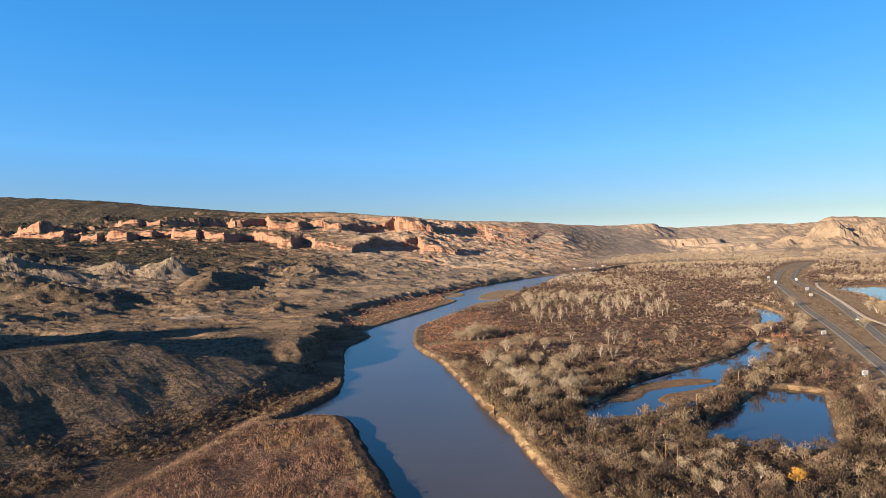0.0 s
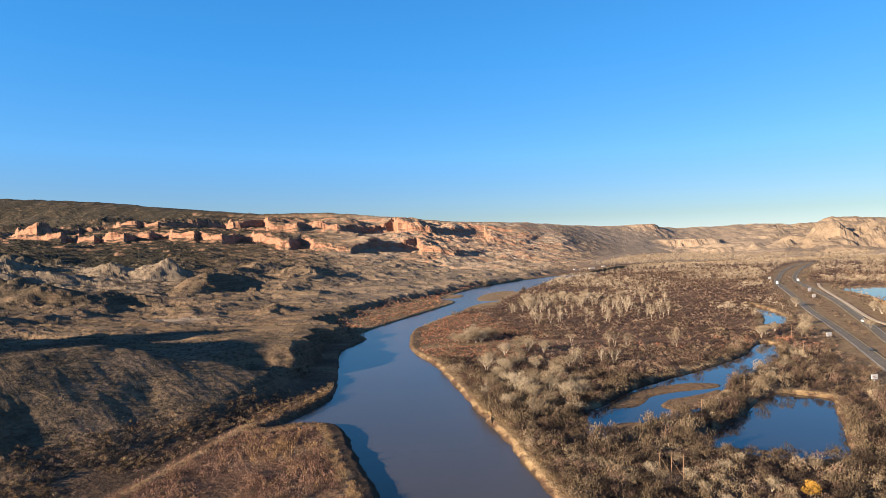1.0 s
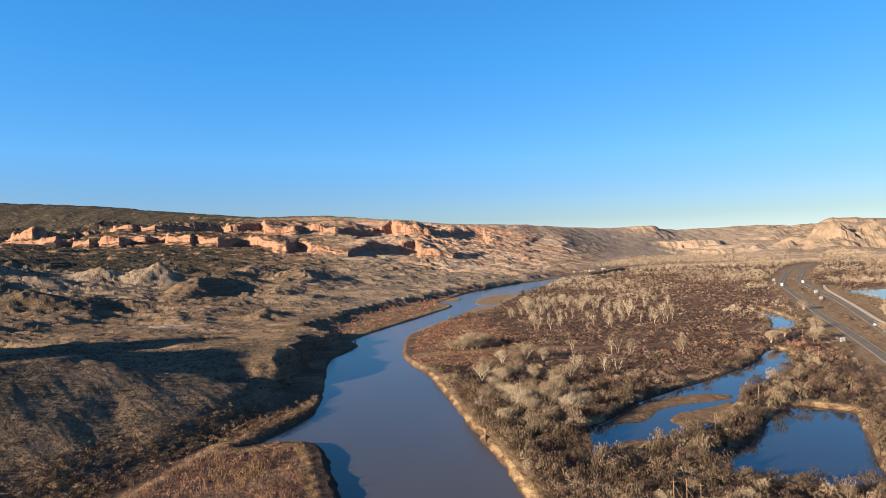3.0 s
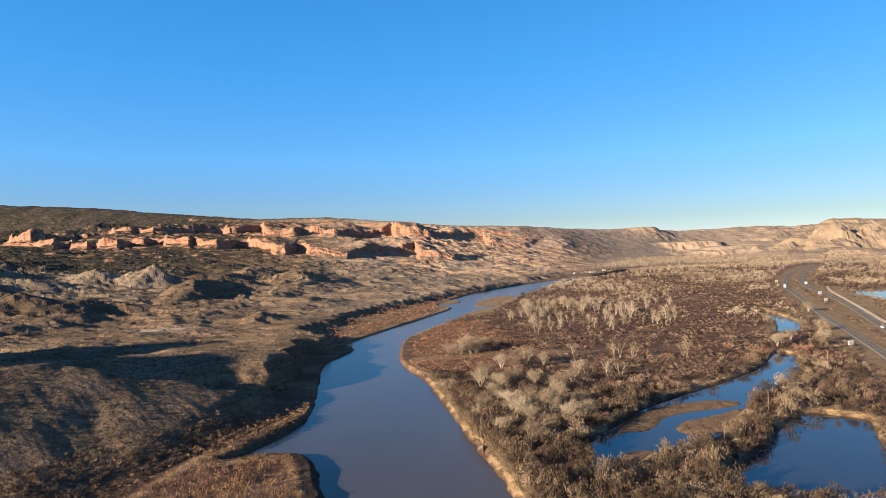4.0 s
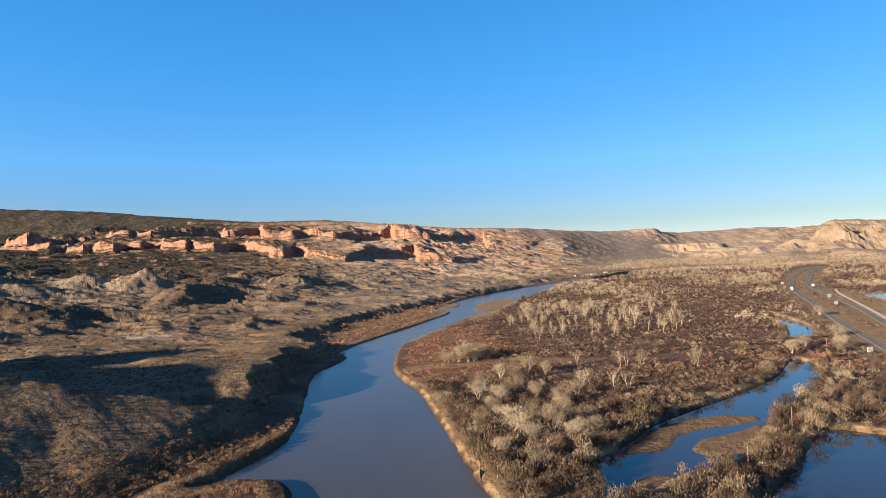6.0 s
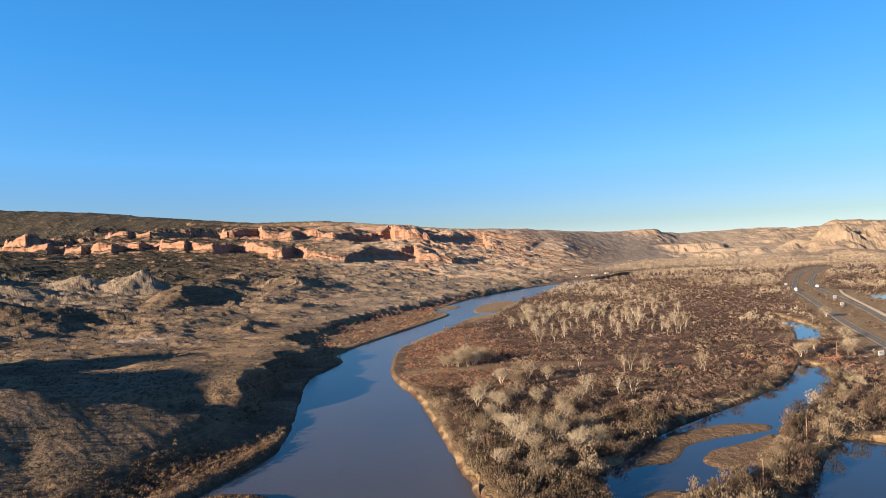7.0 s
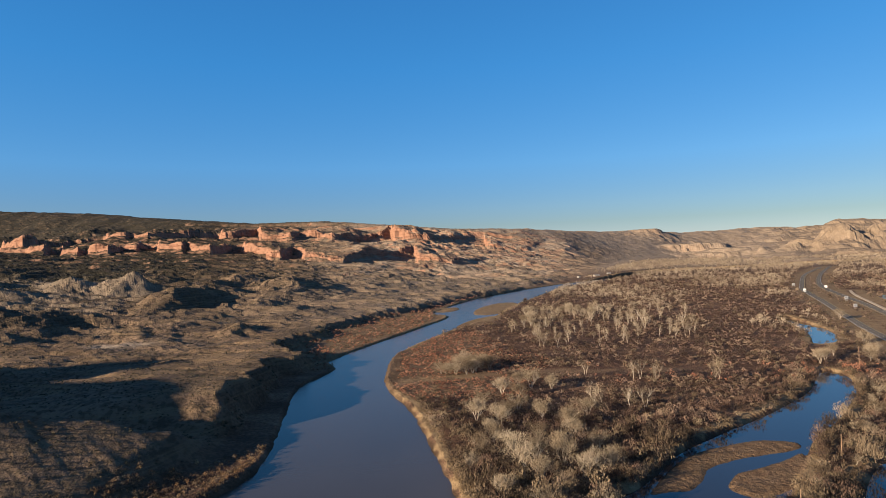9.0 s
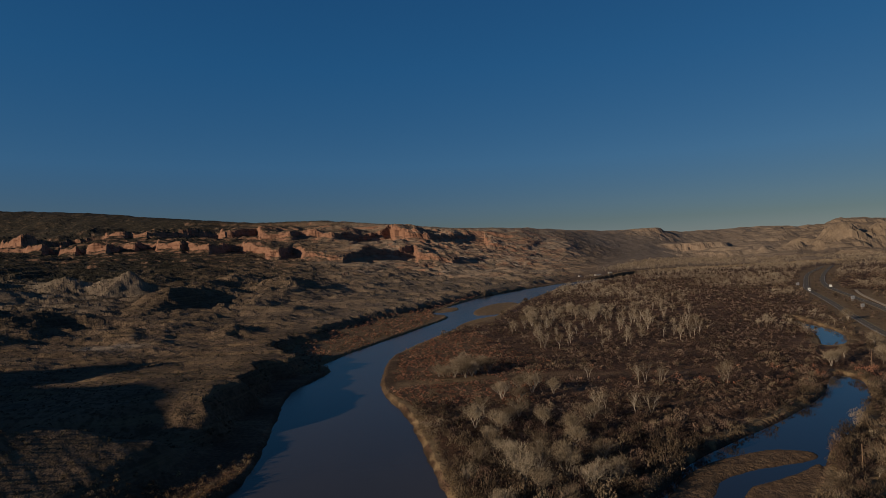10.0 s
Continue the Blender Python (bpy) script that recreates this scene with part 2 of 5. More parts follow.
pond_a = spline([(53, 226), (56, 238), (60, 262), (68, 269), (80, 283), (95, 302), (114, 318), (136, 335), (160, 355), (190, 384), (221, 425), (226, 412), (211, 382), (192, 358), (168, 331), (147, 311), (133, 293), (118, 274), (106, 258), (89, 247), (76, 240), (62, 226)], 4, True)
pond_neck = spline([(342, 676), (337, 645), (334, 620), (324, 580), (306, 541), (288, 518), (273, 514), (291, 548), (308, 586), (321, 622), (328, 648)], 4, True)
pond_b = spline([(90, 217), (106, 235), (122, 251), (134, 266), (148, 281), (157, 286), (165, 281), (172, 273), (162, 255), (152, 236), (141, 217), (132, 202), (120, 199), (107, 201), (98, 207)], 4, True)
lake = spline([(532, 808), (504, 717), (468, 638), (452, 575), (520, 540), (760, 600), (800, 800), (600, 815)], 4, True)
isle_a = spline([(70, 265), (78, 277), (87, 289), (99, 300), (116, 308), (128, 311), (138, 306), (132, 298), (112, 292), (97, 284), (91, 275), (84, 267), (77, 266)], 4, True)
isle_b = spline([(94, 267), (101, 278), (110, 283), (122, 289), (133, 296), (128, 280), (114, 266), (100, 260)], 4, True)
mud_a = spline([(60, 227), (63, 237), (68, 244), (74, 246), (80, 244), (78, 234), (68, 224)], 4, True)
ROAD_NEAR = spline([(150, 120), (196, 240), (232, 315), (255, 363), (284, 424), (322, 507), (359, 592), (437, 760), (516, 930), (585, 1050), (750, 1315), (965, 1605)], 6)
ROAD_FAR = spline([(190, 190), (240, 290), (294, 399), (353, 509), (437, 677), (508, 842), (574, 981), (662, 1132), (806, 1352), (1010, 1640)], 6)
TRACK = spline([(300, 360), (353, 479), (373, 531), (431, 648), (514, 820), (560, 900)], 6)
LAKE_Z = 6.0
SKY_A = [-1.6, -0.74, -0.644, -0.559, -0.455, -0.361, -0.305, -0.191, -0.078, 0.016, 0.129, 0.204, 0.261, 0.292, 0.306, 0.345, 0.372, 0.393, 0.488, 0.582, 0.622, 0.645, 0.70, 0.741, 1.6]
SKY_E = [0.105, 0.0994, 0.0947, 0.0893, 0.0778, 0.0694, 0.0645, 0.0642, 0.0544, 0.045, 0.0419, 0.0357, 0.0325, 0.0322, 0.0318, 0.0305, 0.0288, 0.0264, 0.0292, 0.0250, 0.0262, 0.0350, 0.0335, 0.0319, 0.03]


# headland lines of the two cliffs, and their heights: bearing (x over y) and distance north
LOW_LINE = [[-0.80, -0.70, -0.664, -0.658, -0.632, -0.615, -0.610, -0.604, -0.578, -0.565, -0.559, -0.528, -0.510, -0.487, -0.470, -0.455, -0.449, -0.411, -0.404, -0.364, -0.335, -0.316, -0.308, -0.276, -0.270, -0.254, -0.234, -0.222, -0.215, -0.152, -0.125, -0.042, -0.034, 0.02, 0.07, 0.12],
            [2420, 2380, 2330, 2190, 2130, 2330, 2300, 2120, 2060, 2250, 2090, 2030, 2330, 2260, 2520, 2480, 2170, 2090, 2130, 2030, 2480, 2460, 2140, 2060, 1990, 1960, 2170, 2130, 1960, 1860, 1990, 2340, 2050, 2000, 2250, 2300]]
HIGH_LINE = [[-0.80, -0.715, -0.706, -0.673, -0.60, -0.545, -0.538, -0.506, -0.502, -0.472, -0.468, -0.455, -0.40, -0.358, -0.353, -0.348, -0.295, -0.289, -0.240, -0.225, -0.174, -0.08, -0.073, -0.02, 0.07, 0.076, 0.13, 0.17, 0.20, 0.30],
             [2900, 3050, 2750, 2640, 3000, 3080, 2800, 2740, 2800, 2720, 2770, 2750, 2980, 3020, 2820, 2790, 3000, 2720, 2640, 2760, 2620, 2960, 2660, 2620, 2950, 2720, 2680, 2950, 2750, 2800]]
LOW_DROP = [[-0.8, -0.6, -0.3, -0.15, -0.03, 0.03, 0.1], [30, 30, 36, 34, 30, 14, 0]]
HIGH_DROP = [[-0.8, -0.57, -0.53, -0.45, -0.33, -0.25, -0.15, -0.08, 0.0, 0.12, 0.2, 0.3], [40, 50, 32, 38, 46, 40, 54, 54, 34, 13, 6, 0]]


def road_level(x, y):
    return 1.6 + 5.2 * step(480, 900, y) * step(200, 420, x) + 6 * step(1000, 1700, y)


def terrain(x, y, full=False):
    """Height of the ground and, if asked, the masks of what covers it."""
    shape = x.shape
    x, y = x.ravel().astype(float), y.ravel().astype(float)
    d_riv = dist_line(river, x, y, 150, True)
    d_isl = np.minimum.reduce([dist_line(p, x, y, 30, True) for p in (bar, bar_low, sand_spit, isle_a, isle_b, mud_a)])
    d_pond = np.minimum.reduce([dist_line(p, x, y, 60, True) for p in (pond_a, pond_neck, pond_b)])
    d_lake = dist_line(lake, x, y, 60, True)
    d_road = np.minimum.reduce([dist_line(p, x, y, 60) for p in (ROAD_NEAR, ROAD_FAR, TRACK)])

    # edge between the uplands and the valley floor, and how softly they meet
    edge = np.interp(y, [-400, 100, 168, 250, 300, 340, 430, 480, 540, 620, 770, 900, 1060, 1300, 1500, 2000, 2600, 3270, 4800],
                     [-180, -135, -112, -78, -66, -72, -80, -76, -106, -100, -72, -10, 62, 185, 300, 540, 790, 1180, 1950])
    edge = edge + 13 * fbm(x, y, 42, 3, 5) * step(300, 360, y)
    soft = np.interp(y, [0, 300, 330, 450, 900, 1100, 1500, 2000, 2600, 3300, 4800], [24, 22, 15, 15, 20, 30, 60, 150, 300, 600, 1300])
    up = step(0, 1, (edge - x) / soft)

    # valley floor
    flood = 1.5 + 0.35 * fbm(x, y, 30, 3, 2) + 0.5 * fbm(x, y, 110, 2, 3)
    level = road_level(x, y)
    flood = flood + (level - 1.6) * step(60, 260, x - np.interp(y, [0, 900, 1600], [20, 60, 260]))
    flood = flood + (level - flood) * (1 - step(9, 26, d_road))
    right = step(250, 700, x - edge)
    badland = ridged(x, y, 520, 5, 31)
    flood = flood + right * step(2250, 3050, y) * (18 + 24 * np.clip(badland - 0.55, 0, 1))
    wash = step(-14, -4, x - np.interp(y, [60, 172, 210, 248, 262], [-110, -88, -78, -72, -62])) * (1 - step(246, 256, y))
    flood = np.where((x < 20) & (y < 262), 0.7 + 1.6 * wash + 0.3 * fbm(x, y, 14, 3, 8), flood)
    spit = np.exp(-(((x + 62) * 0.92 - (y - 274) * 0.39) / 4.0) ** 2) * step(236, 246, y) * (1 - step(300, 312, y))
    flood = np.where(y < 320, np.maximum(flood, 0.6 + 1.9 * spit), flood)

    # upland plain, tilted away from the river, with hills, mounds and gullies
    a = x / np.maximum(y, 300)
    plain = 10 + 0.045 * np.clip(y - 650, 0, 350) + 0.05 * np.clip(-x - 200, 0, 2200) * step(350, 650, y)
    drop_low, drop_high = np.interp(a, LOW_DROP[0], LOW_DROP[1]), np.interp(a, HIGH_DROP[0], HIGH_DROP[1])
    z_foot = np.interp(a, [-0.8, -0.2, -0.1, 0.0, 0.1, 0.3], [58, 29, 22, 13, 9, 8])
    z_low = 70 + 2050 * np.interp(a, [-0.8, -0.7, -0.6, -0.5, -0.45, -0.36, -0.30, -0.26, -0.22, -0.15, -0.04, 0.0, 0.11, 0.2, 0.3],
                                  [0.030, 0.028, 0.020, 0.022, 0.020, 0.015, 0.011, 0.003, 0.005, -0.0015, -0.003, -0.003, -0.008, -0.016, -0.026])
    z_high = 70 - drop_low + 2750 * np.interp(a, [-0.8, -0.7, -0.6, -0.53, -0.46, -0.36, -0.28, -0.17, -0.05, 0.07, 0.14, 0.2, 0.3], [0.032, 0.033, 0.035, 0.044, 0.043, 0.038, 0.036, 0.030, 0.027, 0.027, 0.022, 0.012, 0.005])
    t_foot, t_bench = np.clip((y - 1000) / 1050, 0, 1), np.clip((y - 2050) / 700, 0, 1.3)
    plain = np.where(y > 1000, z_foot + (z_low - z_foot) * t_foot + (z_high - z_low) * t_bench, plain + (z_foot - plain) * step(820, 1000, y))
    plain = plain + 5.5 * np.exp(-((y - 362) / 75) ** 2) * step(-215, -120, x) + 3 * step(-220, -420, x) * (1 - step(450, 700, y))
    rough = np.interp(y, [300, 480, 700, 1100, 1500, 2500], [1.2, 4.0, 10.5, 9.0, 5.0, 6.0])
    wx, wy = x + 40 * fbm(x, y, 160, 2, 71), y + 40 * fbm(x, y, 160, 2, 72)
    hill = np.clip(ridged(wx * 1.0, wy * 0.62, 210, 5, 41) - 0.62, -0.2, 1)
    calm = 1 - 0.8 * np.exp(-((x + 450) ** 2 + (y - 915) ** 2) / 110 ** 2)
    plain = plain + calm * rough * (0.3 + 0.7 * step(20, 330, edge - x)) * (1.9 * hill + 0.55 * fbm(x, y, 130, 4, 44))
    plain = np.where(y > 520, 6.5 + (plain - 6.5) * (0.16 + 0.84 * np.clip((edge - x) / np.interp(y, [520, 1000, 1500, 2600], [240, 300, 620, 900]), 0, 1)), plain)
    # bare dip slopes in long tilted ledges where the uplands fall to the valley
    dip = step(1050, 1500, y) * step(-0.16, 0.0, a)
    bed = (plain + 0.15 * x - 0.012 * y + 7 * fbm(x, y, 210, 3, 46)) / 11.0
    tooth = bed - np.floor(bed)
    plain = plain + dip * 11.0 * (0.8 * step(0.55, 1.0, tooth) - 0.8 * tooth) + dip * 5 * fbm(x, y, 120, 4, 45)
    plain = plain + step(310, 400, y) * (1.5 * fbm(x * 0.34 + y * 0.05, y, 24, 4, 47) + 1.3 * (ridged(x * 0.6, y, 46, 4, 48) - 0.6)) * np.interp(y, [300, 450, 700, 1500], [0.9, 1.7, 2.2, 2.8])
    lift = np.interp(y, [330, 700, 1200, 2600], [2.4, 3.4, 6.0, 9.0])
    plain = plain + 0.14 * lift * np.sin(2 * np.pi * (plain + 0.8 * fbm(x, y, 60, 2, 49)) / lift)
    # badland cones and mounds: centre, half-widths, height, depth of their rills
    near_hills = (y > 560) & (y < 1240) & (x < -100)
    bx, by, hills = x[near_hills], y[near_hills], np.zeros(int(near_hills.sum()))
    sway, rill = 8 * fbm(bx, by, 26, 3, 9), fbm(bx, by, 11, 2, 10)
    for cx, cy, rx, ry, tall, cutin in ((-424, 930, 19, 22, 14, 0.0), (-424, 926, 58, 50, 25, 0.05), (-500, 915, 60, 36, 18, 0.05), (-548, 835, 78, 38, 15, 0.06), (-600, 800, 60, 34, 12, 0.06), (-330, 858, 40, 105, 19, 0.06), (-300, 950, 40, 40, 8, 0.1),
                                        (-425, 645, 66, 42, 16, 0.06), (-505, 690, 60, 45, 19, 0.06), (-350, 690, 70, 30, 9, 0.06), (-270, 740, 60, 26, 7, 0.06), (-175, 640, 20, 46, 7, 0.1), (-640, 880, 70, 60, 20, 0.18), (-700, 1000, 90, 80, 22, 0.15), (-250, 1080, 50, 90, 8, 0.1)):
        theta = np.arctan2(by - cy, bx - cx)
        r = np.hypot((bx - cx + sway) / rx, (by - cy) / ry)
        r = r * (1 + cutin * np.sin(7 * theta + 0.3 * sway + cx)) + 0.03 * rill
        hills = np.maximum(hills, tall * np.clip(1 - r, 0, 1) ** 1.15) + 0.25 * np.minimum(hills, tall * np.clip(1 - r, 0, 1))
    plain[near_hills] += hills
    # foreground hill over the river, its gullies, and the ravine behind it
    s = (x + 80) * -0.819 + (y - 300) * 0.573
    along = (x + 80) * 0.573 + (y - 300) * 0.819
    gul = np.abs(grad_noise((along + 0.35 * s) / 44 + 0.3 * fbm(x, y, 40, 2, 15), s / 160, 12))
    front = 2 + 25 * (0.35 * step(-30, 58, s) + 0.65 * np.clip((s + 30) / 88, 0, 1)) - 0.45 * np.exp(-(gul / 0.20) ** 2) * step(-24, 0, s) * (1 - step(20, 50, s)) + 0.5 * fbm(x, y, 28, 3, 13) + 0.25 * fbm(along * 1.0, s * 0.25, 7, 3, 19) + 1.5 * step(20, 50, s) + 0.07 * np.clip(s - 50, 0, 200)
    for (gx, gy), (hx, hy), deep, wide in (((-118, 196), (-165, 238), 1.8, 9.0), ((-97, 220), (-134, 262), 1.3, 9.0), ((-98, 238), (-136, 270), 0.7, 5.0), ((-128, 236), (-178, 284), 0.5, 6.0)):
        ux, uy = (hx - gx) / math.hypot(hx - gx, hy - gy), (hy - gy) / math.hypot(hx - gx, hy - gy)
        run, off = (x - gx) * ux + (y - gy) * uy, (x - gx) * uy - (y - gy) * ux + 7 * fbm(x, y, 40, 3, 17)
        front = front - deep * np.exp(-(off / wide) ** 2) * step(-6, 14, run) * step(math.hypot(hx - gx, hy - gy), 40, run)
    front = np.maximum(front, 1.4 + 0.3 * fbm(x, y, 12, 2, 18))
    ravine = 305 - 0.06 * (x + 70) + 5 * np.sin(x / 24) + 11 * step(-125, -88, x) + 9 * fbm(x, y, 34, 3, 16)
    near = 1 - step(-3, 9, y - ravine)
    plain = plain * (1 - near) + front * near
    plain = plain - (plain - 4.0) * 0.95 * np.exp(-np.abs((y - ravine - 6) / 15.0) ** 2.0) * step(-420, -200, x)
    # two knolls out of view to the left, added to throw shade over the ravine
    for kx, ky, krx, kry, tall in ((-400, 195, 125, 105, 58), (-440, 330, 125, 72, 50)):
        unseen_knoll = np.hypot((x - kx) / krx, (y - ky) / kry)
        plain = plain + tall * np.maximum(0, 1 - unseen_knoll ** 2) ** 1.3
    # two lines of sandstone headlands, each with a talus foot and a ledge part way up
    nick = 26 * fbm(x, y, 95, 3, 53) + 10 * (ridged(x, y, 38, 2, 52) - 0.9)
    d1 = y - np.interp(a, LOW_LINE[0], LOW_LINE[1]) + nick
    d2 = y - np.interp(a, HIGH_LINE[0], HIGH_LINE[1]) + 1.2 * nick
    c1 = drop_low * np.clip(1 + 0.5 * fbm(x, y, 220, 2, 54), 0.5, 1.5)
    c2 = drop_high * np.clip(1 + 0.5 * fbm(x, y, 260, 2, 55), 0.5, 1.5)

    def cliff(d):
        return 0.32 * step(-85, 0, d) + 0.36 * step(0, 8, d) + 0.22 * step(14, 22, d) + 0.10 * step(22, 80, d)
    plain = plain + c1 * cliff(d1) + c2 * cliff(d2)
    rim_y = np.interp(a, [-0.8, -0.56, -0.4, -0.1, 0.1, 0.2, 0.3, 0.5, 0.8], [3950, 3900, 3500, 3250, 3300, 3600, 4150, 4350, 4350])
    rim = 70 + np.minimum(y, rim_y + 120) * np.interp(a, SKY_A, SKY_E) + 5 * fbm(x, y, 90, 4, 61)
    front_rim = np.interp(a, [-0.8, -0.56, -0.4, -0.1, 0.1, 0.2, 0.3, 0.4, 0.8], [900, 850, 520, 380, 640, 1200, 1550, 1400, 1200])
    t_rim = step(0, 1, (y - rim_y + front_rim) / front_rim)
    shelf = t_rim + (0.35 * t_rim + 0.35 * step(0.35, 0.42, t_rim + 0.05 * fbm(x, y, 140, 3, 62)) + 0.30 * step(0.72, 0.8, t_rim + 0.05 * fbm(x, y, 140, 3, 63)) - t_rim) * step(-0.5, -0.25, a) * step(0.2, 0.02, a)
    upland = plain + (rim - plain) * shelf
    steep = step(0.46, 0.30, a)
    low = flood + (rim - flood) * (steep * t_rim + (1 - steep) * (0.25 * t_rim + 0.75 * t_rim ** 3) + 0.10 * t_rim * (1 - t_rim) * badland)
    far = step(1900, 2300, y) * step(-0.05, 0.08, a)
    lay = np.interp(y, [1900, 4300], [10.0, 26.0])
    for_ledge = low + 16 * fbm(x, y, 260, 4, 65)
    ph = for_ledge / lay
    cut = np.floor(ph) + step(0.72, 1.0, ph - np.floor(ph))
    low = low + far * right * step(2500, 2900, y) * (cut * lay - low) * (0.45 + 0.4 * fbm(x, y, 500, 2, 66))
    low = low + right * step(1750, 2300, y) * step(0.05, 0.2, a) * 20 * np.clip(ridged(x, y, 380, 5, 33) - 0.5, 0, 1)
    d3 = y - 3050 - 0.1 * (x - 1000) + 160 * fbm(x, y, 400, 2, 51) + 2 * nick
    low = low + 22 * cliff(d3) * right * step(0.08, 0.2, a) * np.clip(0.7 + fbm(x, y, 420, 2, 67), 0, 1)
    knob = np.clip(ridged(wx * 0.9, wy * 0.55, 240, 5, 35) - 0.45, 0, 1) + 0.35 * fbm(x, y, 120, 3, 36)
    low = low + right * step(2300, 2900, y) * (1 - step(3900, 4300, y)) * step(0.06, 0.16, a) * 8 * np.tanh(1.6 * knob)
    # buttes, ledge and clay hills across the far valley: centre, half-widths, top, flatness of the crown
    beyond = (y > 2300) & (a > 0.2) & (a < 1.2)
    fx, fy, hills = x[beyond], y[beyond], low[beyond]
    wob, cut_in = fbm(fx, fy, 130, 4, 68), ridged(fx, fy, 110, 3, 69) - 0.5
    for cx, cy, rx, ry, top, flat in ((1290, 3950, 300, 260, 212, 1.3), (1640, 3350, 420, 260, 70, 1.6), (1724, 3000, 130, 100, 90, 1.1), (1565, 3010, 80, 80, 73, 1.1), (1752, 2600, 150, 50, 40, 2.2), (1450, 3520, 260, 150, 100, 3.0),
                                      (1985, 3060, 260, 380, 184, 1.05), (2270, 3150, 330, 430, 172, 1.2), (2600, 3100, 480, 480, 160, 1.1), (1850, 2860, 170, 190, 72, 1.05), (2420, 3000, 260, 330, 120, 1.05)):
        out = np.hypot((fx - cx) / rx, (fy - cy) / ry) * (1 + 0.3 * wob) + 0.1 * cut_in
        rise = np.clip(flat * (1 - out), 0, 1)
        rise = np.clip(rise + 0.03 * np.sin(17 * rise), 0, 1) ** (1.0 if flat > 1.4 else 2.0)
        theta = np.arctan2(fy - cy, fx - cx)
        rill = np.abs(grad_noise(theta * 4.5 + 0.8 * wob, out * 1.2, 70)) + 0.5 * np.abs(grad_noise(theta * 11 + wob, out * 2, 73))
        hills = np.maximum(hills, hills + (top - hills) * (rise - 0.35 * rill * rise * (1 - rise)))
    low[beyond] = hills
    z = low + (upland - low) * up
    # water bodies cut in
    bank = step(-2.2, 2.2, d_riv + 0.8 * fbm(x, y, 9, 2, 21))
    bed = np.where(d_riv < 0, np.maximum(-2.0, d_riv * 0.35), 0)
    z = np.where(d_riv < 2.2, np.where(d_riv < -2.2, bed - 0.1, -0.85 + (z + 0.85) * bank), z)
    p = step(-1.5, 1.8, d_pond)
    z = np.where(d_pond < 1.8, -0.9 + (z + 0.9) * p, z)
    pl = step(-2, 3, d_lake)
    z = np.where(d_lake < 3, LAKE_Z - 1.0 + (np.maximum(z, LAKE_Z + 0.5) - LAKE_Z + 1.0) * pl, z)
    z = np.where(d_isl < 2.0, np.maximum(z, -0.6 + 1.15 * step(2.0, -3.0, d_isl) + 0.12 * fbm(x, y, 6, 2, 22)), z)
    if not full:
        return z.reshape(shape)
    d_water = np.minimum.reduce([d_riv, d_pond, np.where(d_lake < 50, d_lake, 99)])
    on_isle = step(1.0, -1.5, d_isl)
    masks = dict(flood=np.clip(1 - up, 0, 1) * step(26, 13, z) * (1 - 0.6 * step(1300, 2200, y)), up=up, d_riv=d_riv, d_pond=d_pond, d_lake=d_lake, d_road=d_road, d_water=d_water, isle=on_isle, a=a,
                 right=right, s=s, wash=wash, t_rim=t_rim, spit=spit)
    return z.reshape(shape), masks


# ---------------------------------------------------------------- mesh helpers
def mesh_from(name, verts, faces, mat, smooth=False):
    me = bpy.data.meshes.new(name)
    verts, faces = np.asarray(verts, np.float32), np.asarray(faces, np.int32)
    n, k = faces.shape
    me.vertices.add(len(verts))
    me.vertices.foreach_set("co", verts.ravel())
    me.loops.add(n * k)
    me.loops.foreach_set("vertex_index", faces.ravel())
    me.polygons.add(n)
    me.polygons.foreach_set("loop_start", np.arange(0, n * k, k, dtype=np.int32))
    me.polygons.foreach_set("use_smooth", np.full(n, smooth))
    me.update(calc_edges=True)
    if mat:
        me.materials.append(mat)
    return me


def part(name, bm_or_mesh, mat, parent, label=""):
    if isinstance(bm_or_mesh, bmesh.types.BMesh):
        me = bpy.data.meshes.new(name)
        bm_or_mesh.to_mesh(me)
        bm_or_mesh.free()
        me.materials.append(mat)
    else:
        me = bm_or_mesh
    ob = new(name, me)
    ob.parent = parent
    return tagged(ob, label) if label else ob


def colour_attr(me, name, rgb):
    at = me.attributes.new(name, "FLOAT_COLOR", "POINT")
    at.data.foreach_set("color", np.concatenate([rgb, np.ones((len(rgb), 1))], 1).astype(np.float32).ravel())


# ---------------------------------------------------------------- the ground, one sheet
GRID = {}


def built(px, py, masks=True):
    """Height and cover of the built ground sheet at plan points within its finely divided sector."""
    px, py = np.asarray(px, float), np.asarray(py, float)
    r, b = np.hypot(px, py), np.arctan2(px, py)
    i = np.clip(np.searchsorted(GRID["rad"], r) - 1, 0, len(GRID["rad"]) - 2)
    pitch = GRID["ang"][1] - GRID["ang"][0]
    j = np.clip(((b - GRID["ang"][0]) / pitch).astype(int), 0, len(GRID["ang"]) - 2)
    u = np.clip((r - GRID["rad"][i]) / (GRID["rad"][i + 1] - GRID["rad"][i]), 0, 1)
    w = np.clip((b - GRID["ang"][0]) / pitch - j, 0, 1)

    def blend(g):
        return (g[i, j] * (1 - u) + g[i + 1, j] * u) * (1 - w) + (g[i, j + 1] * (1 - u) + g[i + 1, j + 1] * u) * w
    height = blend(GRID["z"])
    return (height, {key: blend(g) for key, g in GRID.items() if key not in ("rad", "ang", "z")}) if masks else height


